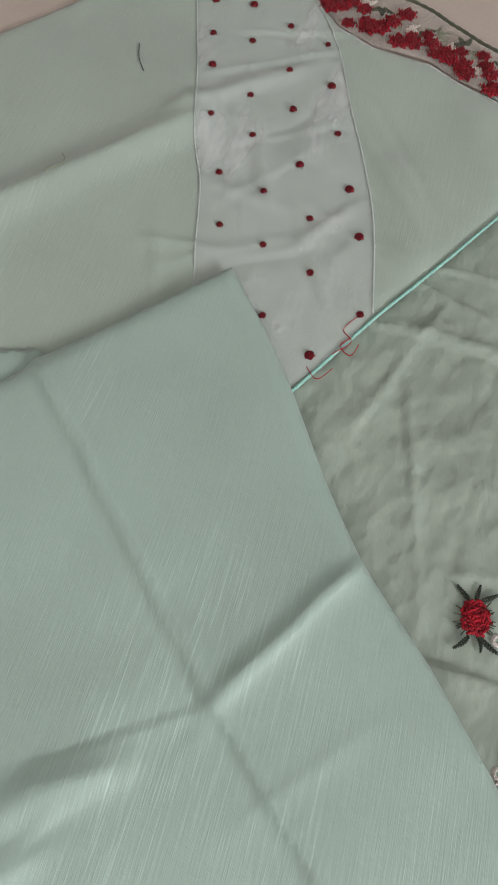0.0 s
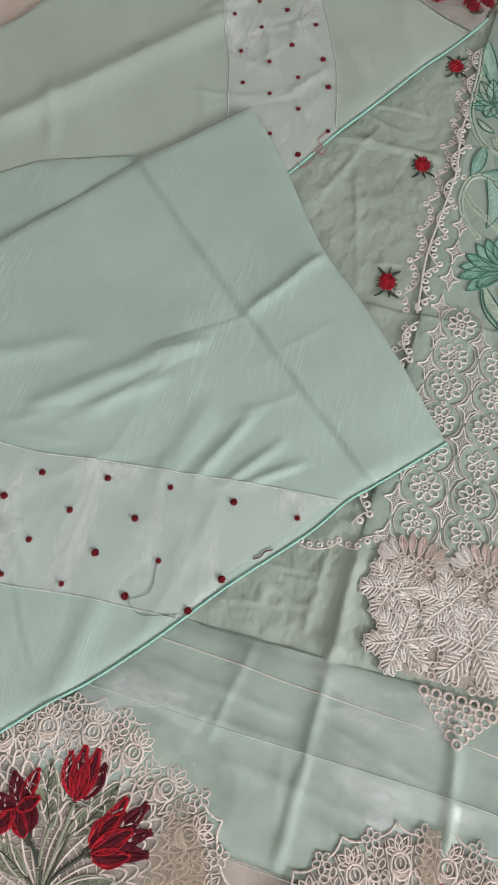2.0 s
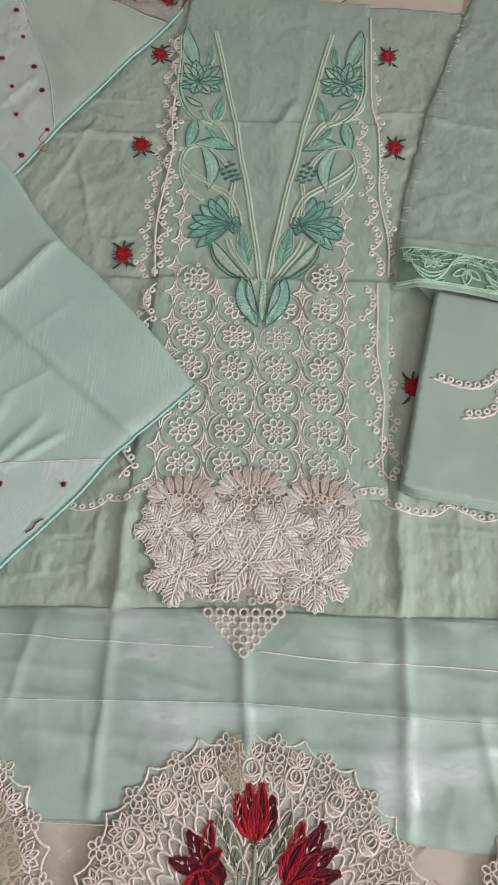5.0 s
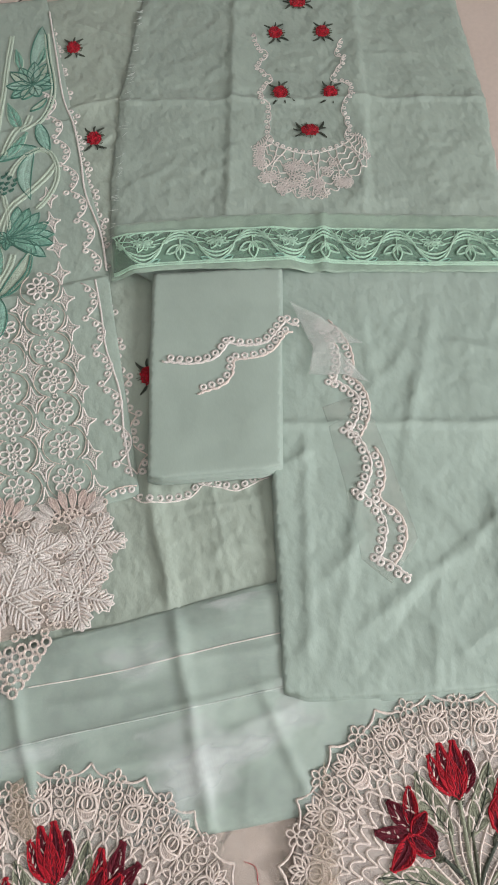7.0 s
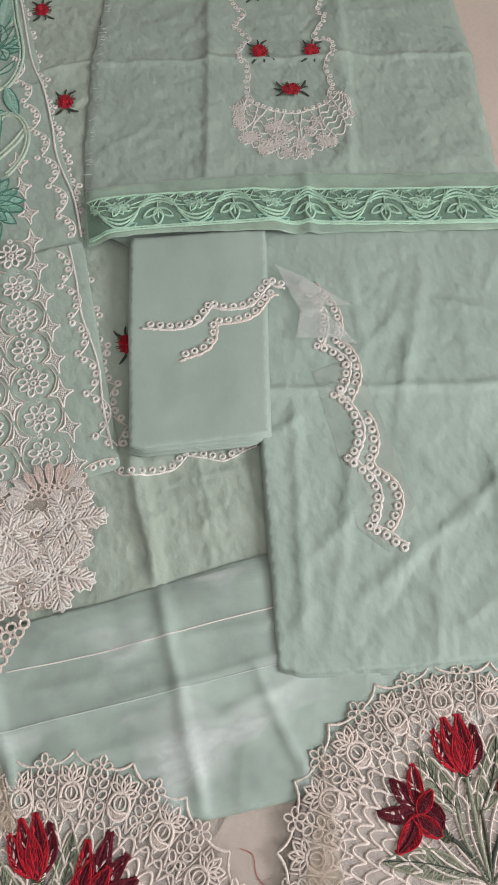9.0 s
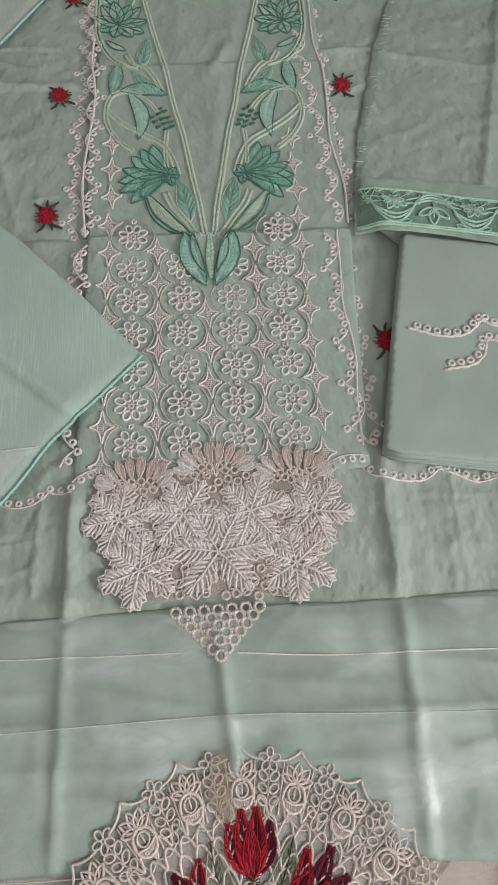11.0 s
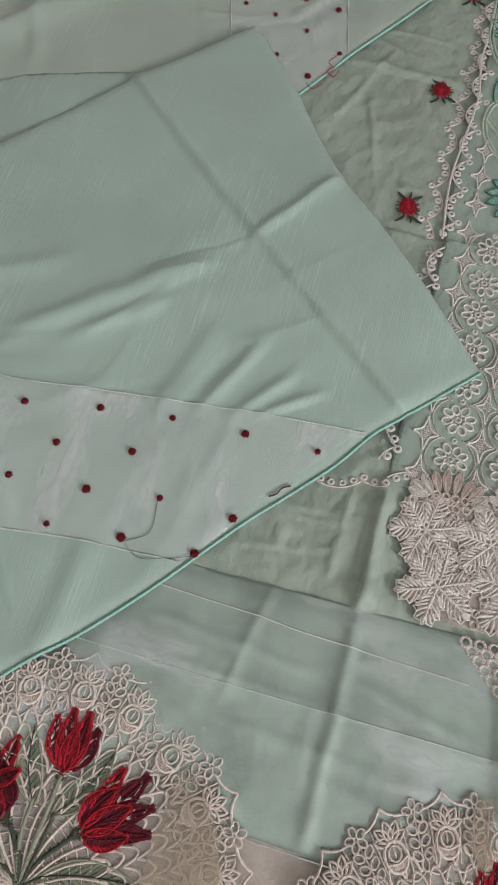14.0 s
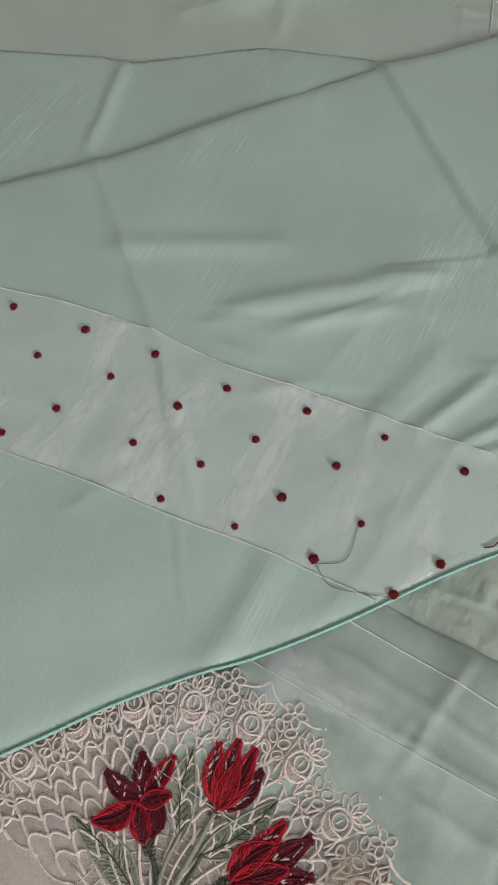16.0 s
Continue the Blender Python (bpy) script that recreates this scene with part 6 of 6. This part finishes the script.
def lace_fan(x, y, turn, z, label, wide=1.0):
    """One half-round lace motif: net, edge motifs, three tulips, leaves and stems."""
    fan = thing("lace_fan", label, "lace", "", "tulip lace fans")
    fan.matrix_basis = pose(x, y, z, 0, 0, turn) @ Matrix.Diagonal((wide, 1, 1, 1))
    sheet("fan_tulle", [(px, py - 0.004) for px, py in half_disc(0.152)], lambda u, v: -0.0002 + 0.0002 * vnoise(u, v, 0.03, 81), TULLE, fan, 0.012, thick=0.0002, label="cream tulle ground")
    part("net", NET, CREAM, fan, "cream thread net")
    part("lace_edge", EDGE, CREAM, fan, "cream corded edge")
    for k in range(21):
        a = 180 * k / 20
        r = FAN_R + 0.001
        if 2 < a < 178:
            part("bud_motif" if k % 2 == 0 else "chain_motif", BUD if k % 2 == 0 else CHAIN, CREAM, fan, at=pose(r * math.cos(radians(a)), r * math.sin(radians(a)), 0.0003, 0, 0, a - 90) @ Matrix.Diagonal((1.06, 1.06, 1, 1)))
    for sx in (1, -1):
        part("foot_bud", BUD, CREAM_PALE, fan, at=pose(sx * 0.150, 0.005, 0.0003, 0, 0, -sx * 86) @ Matrix.Diagonal((0.8, 1, 1, 1)))
    for side, rows in PETAL_DATA.items():
        s = Stitches(lambda u, v: 0.0005)
        c0, c1 = {"centre": ((0.004, 0.070), (0.004, 0.083)), "left": ((-0.020, 0.033), (-0.030, 0.045)), "right": ((0.024, 0.038), (0.034, 0.048))}[side]
        for d in (-0.005, 0, 0.005):
            s.leaf(c0, (c1[0] + d, c1[1] - abs(d) * 0.3), 0.006, 6, 0.0016)
        tulip = part("tulip", s.mesh("tulip_calyx"), OLIVE, fan, {"centre": "red upright thread tulip", "left": "wine and red nodding thread lily", "right": "red open thread tulip"}[side])
        for k, (rim, fill, mat) in enumerate(rows):
            part("petal", rim, mat if k % 4 else RED, tulip, at=pose(0, 0, 0.0006 + 0.0002 * k))
            part("petal_lattice", fill, WINE, tulip, at=pose(0, 0, 0.0005 + 0.0002 * k))
    for rim, vein in LEAF_DATA:
        lf = part("leaf", rim, SAGE, fan, "sage thread leaf")
        part("leaf_vein", vein, DARKSTEM, lf, "dark thread veins")
    for pts, mat, w in ((((0, 0), (0.001, 0.03), (0.004, 0.074)), SAGE, 0.004), (((0, 0), (-0.006, 0.018), (-0.020, 0.035)), DARKSTEM, 0.0036), (((0, 0), (0.008, 0.018), (0.026, 0.040)), DARKSTEM, 0.0036),
                        (((-0.001, 0.0), (-0.010, 0.030), (-0.010, 0.055)), SAGE, 0.003), (((0.001, 0), (0.006, 0.028), (0.008, 0.050)), OLIVE, 0.003), (((0, 0), (-0.006, 0.006), (-0.016, 0.011)), OLIVE, 0.0028), (((0, 0), (0.006, 0.005), (0.014, 0.010)), OLIVE, 0.0028)):
        s = Stitches(lambda u, v: 0.0004)
        s.line(pts, w, 0.002, 0.0015, 0.004)
        part("stem", s.mesh("stem"), mat, fan, "corded thread stem")
    return fan


lace_fan(-0.003, -0.594, 0.0, 0.0092, "cream lace fan with red tulips over the sheer hem", 0.94)
lace_fan(-0.325, -0.575, 0.0, 0.0085, "cream lace fan with red tulips beside the dupatta")
lace_fan(0.323, -0.624, -7.0, 0.0085, "cream lace fan with red tulips beside trouser cloth")
# Added sheets that only tint the lace beneath them tan.
overlay_l = thing("tan_overlay", "added sheer sheet tinting part of the lace fan tan", "fabric", "", "organza folds")
sheet("fold_sheet", [(-0.238, -0.468), (-0.222, -0.478), (-0.202, -0.505), (-0.19, -0.535), (-0.18, -0.592), (-0.245, -0.592), (-0.244, -0.52)], lambda x, y: 0.0122 + 0.0006 * vnoise(x, y, 0.02, 91), organza("tan_tint", (0.50, 0.41, 0.31), 0.17), overlay_l, 0.005, thick=0.0002)
overlay_r = thing("tan_overlay", "added sheer sheet tinting part of the lace fan tan", "fabric", "", "organza folds")
sheet("fold_sheet", [(0.236, -0.49), (0.222, -0.525), (0.178, -0.60), (0.17, -0.66), (0.212, -0.66), (0.216, -0.60), (0.231, -0.535)], lambda x, y: 0.0122 + 0.0006 * vnoise(x, y, 0.02, 92), bpy.data.materials["tan_tint"], overlay_r, 0.005, thick=0.0002)
# Here the tan colour paints the shade of a hem fold.
overlay_c = thing("tan_overlay", "added sheer sheet tinting part of the lace fan tan", "fabric", "", "organza folds")
sheet("fold_sheet", [(-0.0241, -0.4374), (-0.0122, -0.4345), (-0.0085, -0.4799), (-0.0157, -0.4827), (-0.0284, -0.4675)], lambda x, y: 0.0126 + 0.0005 * vnoise(x, y, 0.02, 95), bpy.data.materials["tan_tint"], overlay_c, 0.004, thick=0.0002)
base_tulle = thing("tulle_base", "cream tulle backing cloth spread under the lace fans", "fabric")
sheet("tulle_sheet", [(-0.56, -0.49), (-0.2, -0.47), (0.2, -0.48), (0.55, -0.5), (0.55, -0.69), (0.2, -0.612), (-0.2, -0.598), (-0.56, -0.62)], lambda x, y: 0.0022 + 0.0008 * vnoise(x, y, 0.05, 93) + 0.0005 * vnoise(x, y, 0.015, 94), organza("pale_tulle", (0.66, 0.60, 0.54), 0.30, 0.45), base_tulle, 0.007, thick=0.0002)
for pts, mat in (([(0.150, -0.545), (0.158, -0.552), (0.157, -0.567), (0.166, -0.580)], RED), ([(0.06, -0.612), (0.066, -0.606), (0.075, -0.613)], WHITE_THREAD)):
    s = Stitches(lambda x, y: 0.0032)
    s.line(pts, 0.0005, 0.0006, 0.002)
    tagged(part("loose_thread", s.mesh("loose_thread"), mat, None), "loose thread end lying on the floor", "thread")

# ---- floor tiles, laid aslant ----
TILE_SIZE, JOINT, TILE_TURN = 0.8695, 0.004, 40.0
h = (TILE_SIZE - JOINT) / 2
v, f = [], []
for s, z in ((h, -0.0020), (h, -0.0006), (h - 0.0008, 0.0), ):
    v += [(-s, -s, z), (s, -s, z), (s, s, z), (-s, s, z)]
for k in range(2):
    for j in range(4):
        f.append((4 * k + j, 4 * k + (j + 1) % 4, 4 * k + 4 + (j + 1) % 4, 4 * k + 4 + j))
f.append((8, 9, 10, 11))
TILE_MESH = mesh_of("tile", v, f)
c, s = math.cos(radians(TILE_TURN)), math.sin(radians(TILE_TURN))
for i in range(-5, 6):
    for j in range(-5, 6):
        n, m = -0.5025 + TILE_SIZE * (i + 0.5), -0.491 + TILE_SIZE * (j + 0.5)
        x, y = c * n - s * m, s * n + c * m
        if X0 - 0.1 < x < X1 + 0.1 and Y0 - 0.1 < y < Y1 + 0.1:
            part("tile", TILE_MESH, TILE, floor, at=pose(x, y, 0, 0, 0, TILE_TURN))
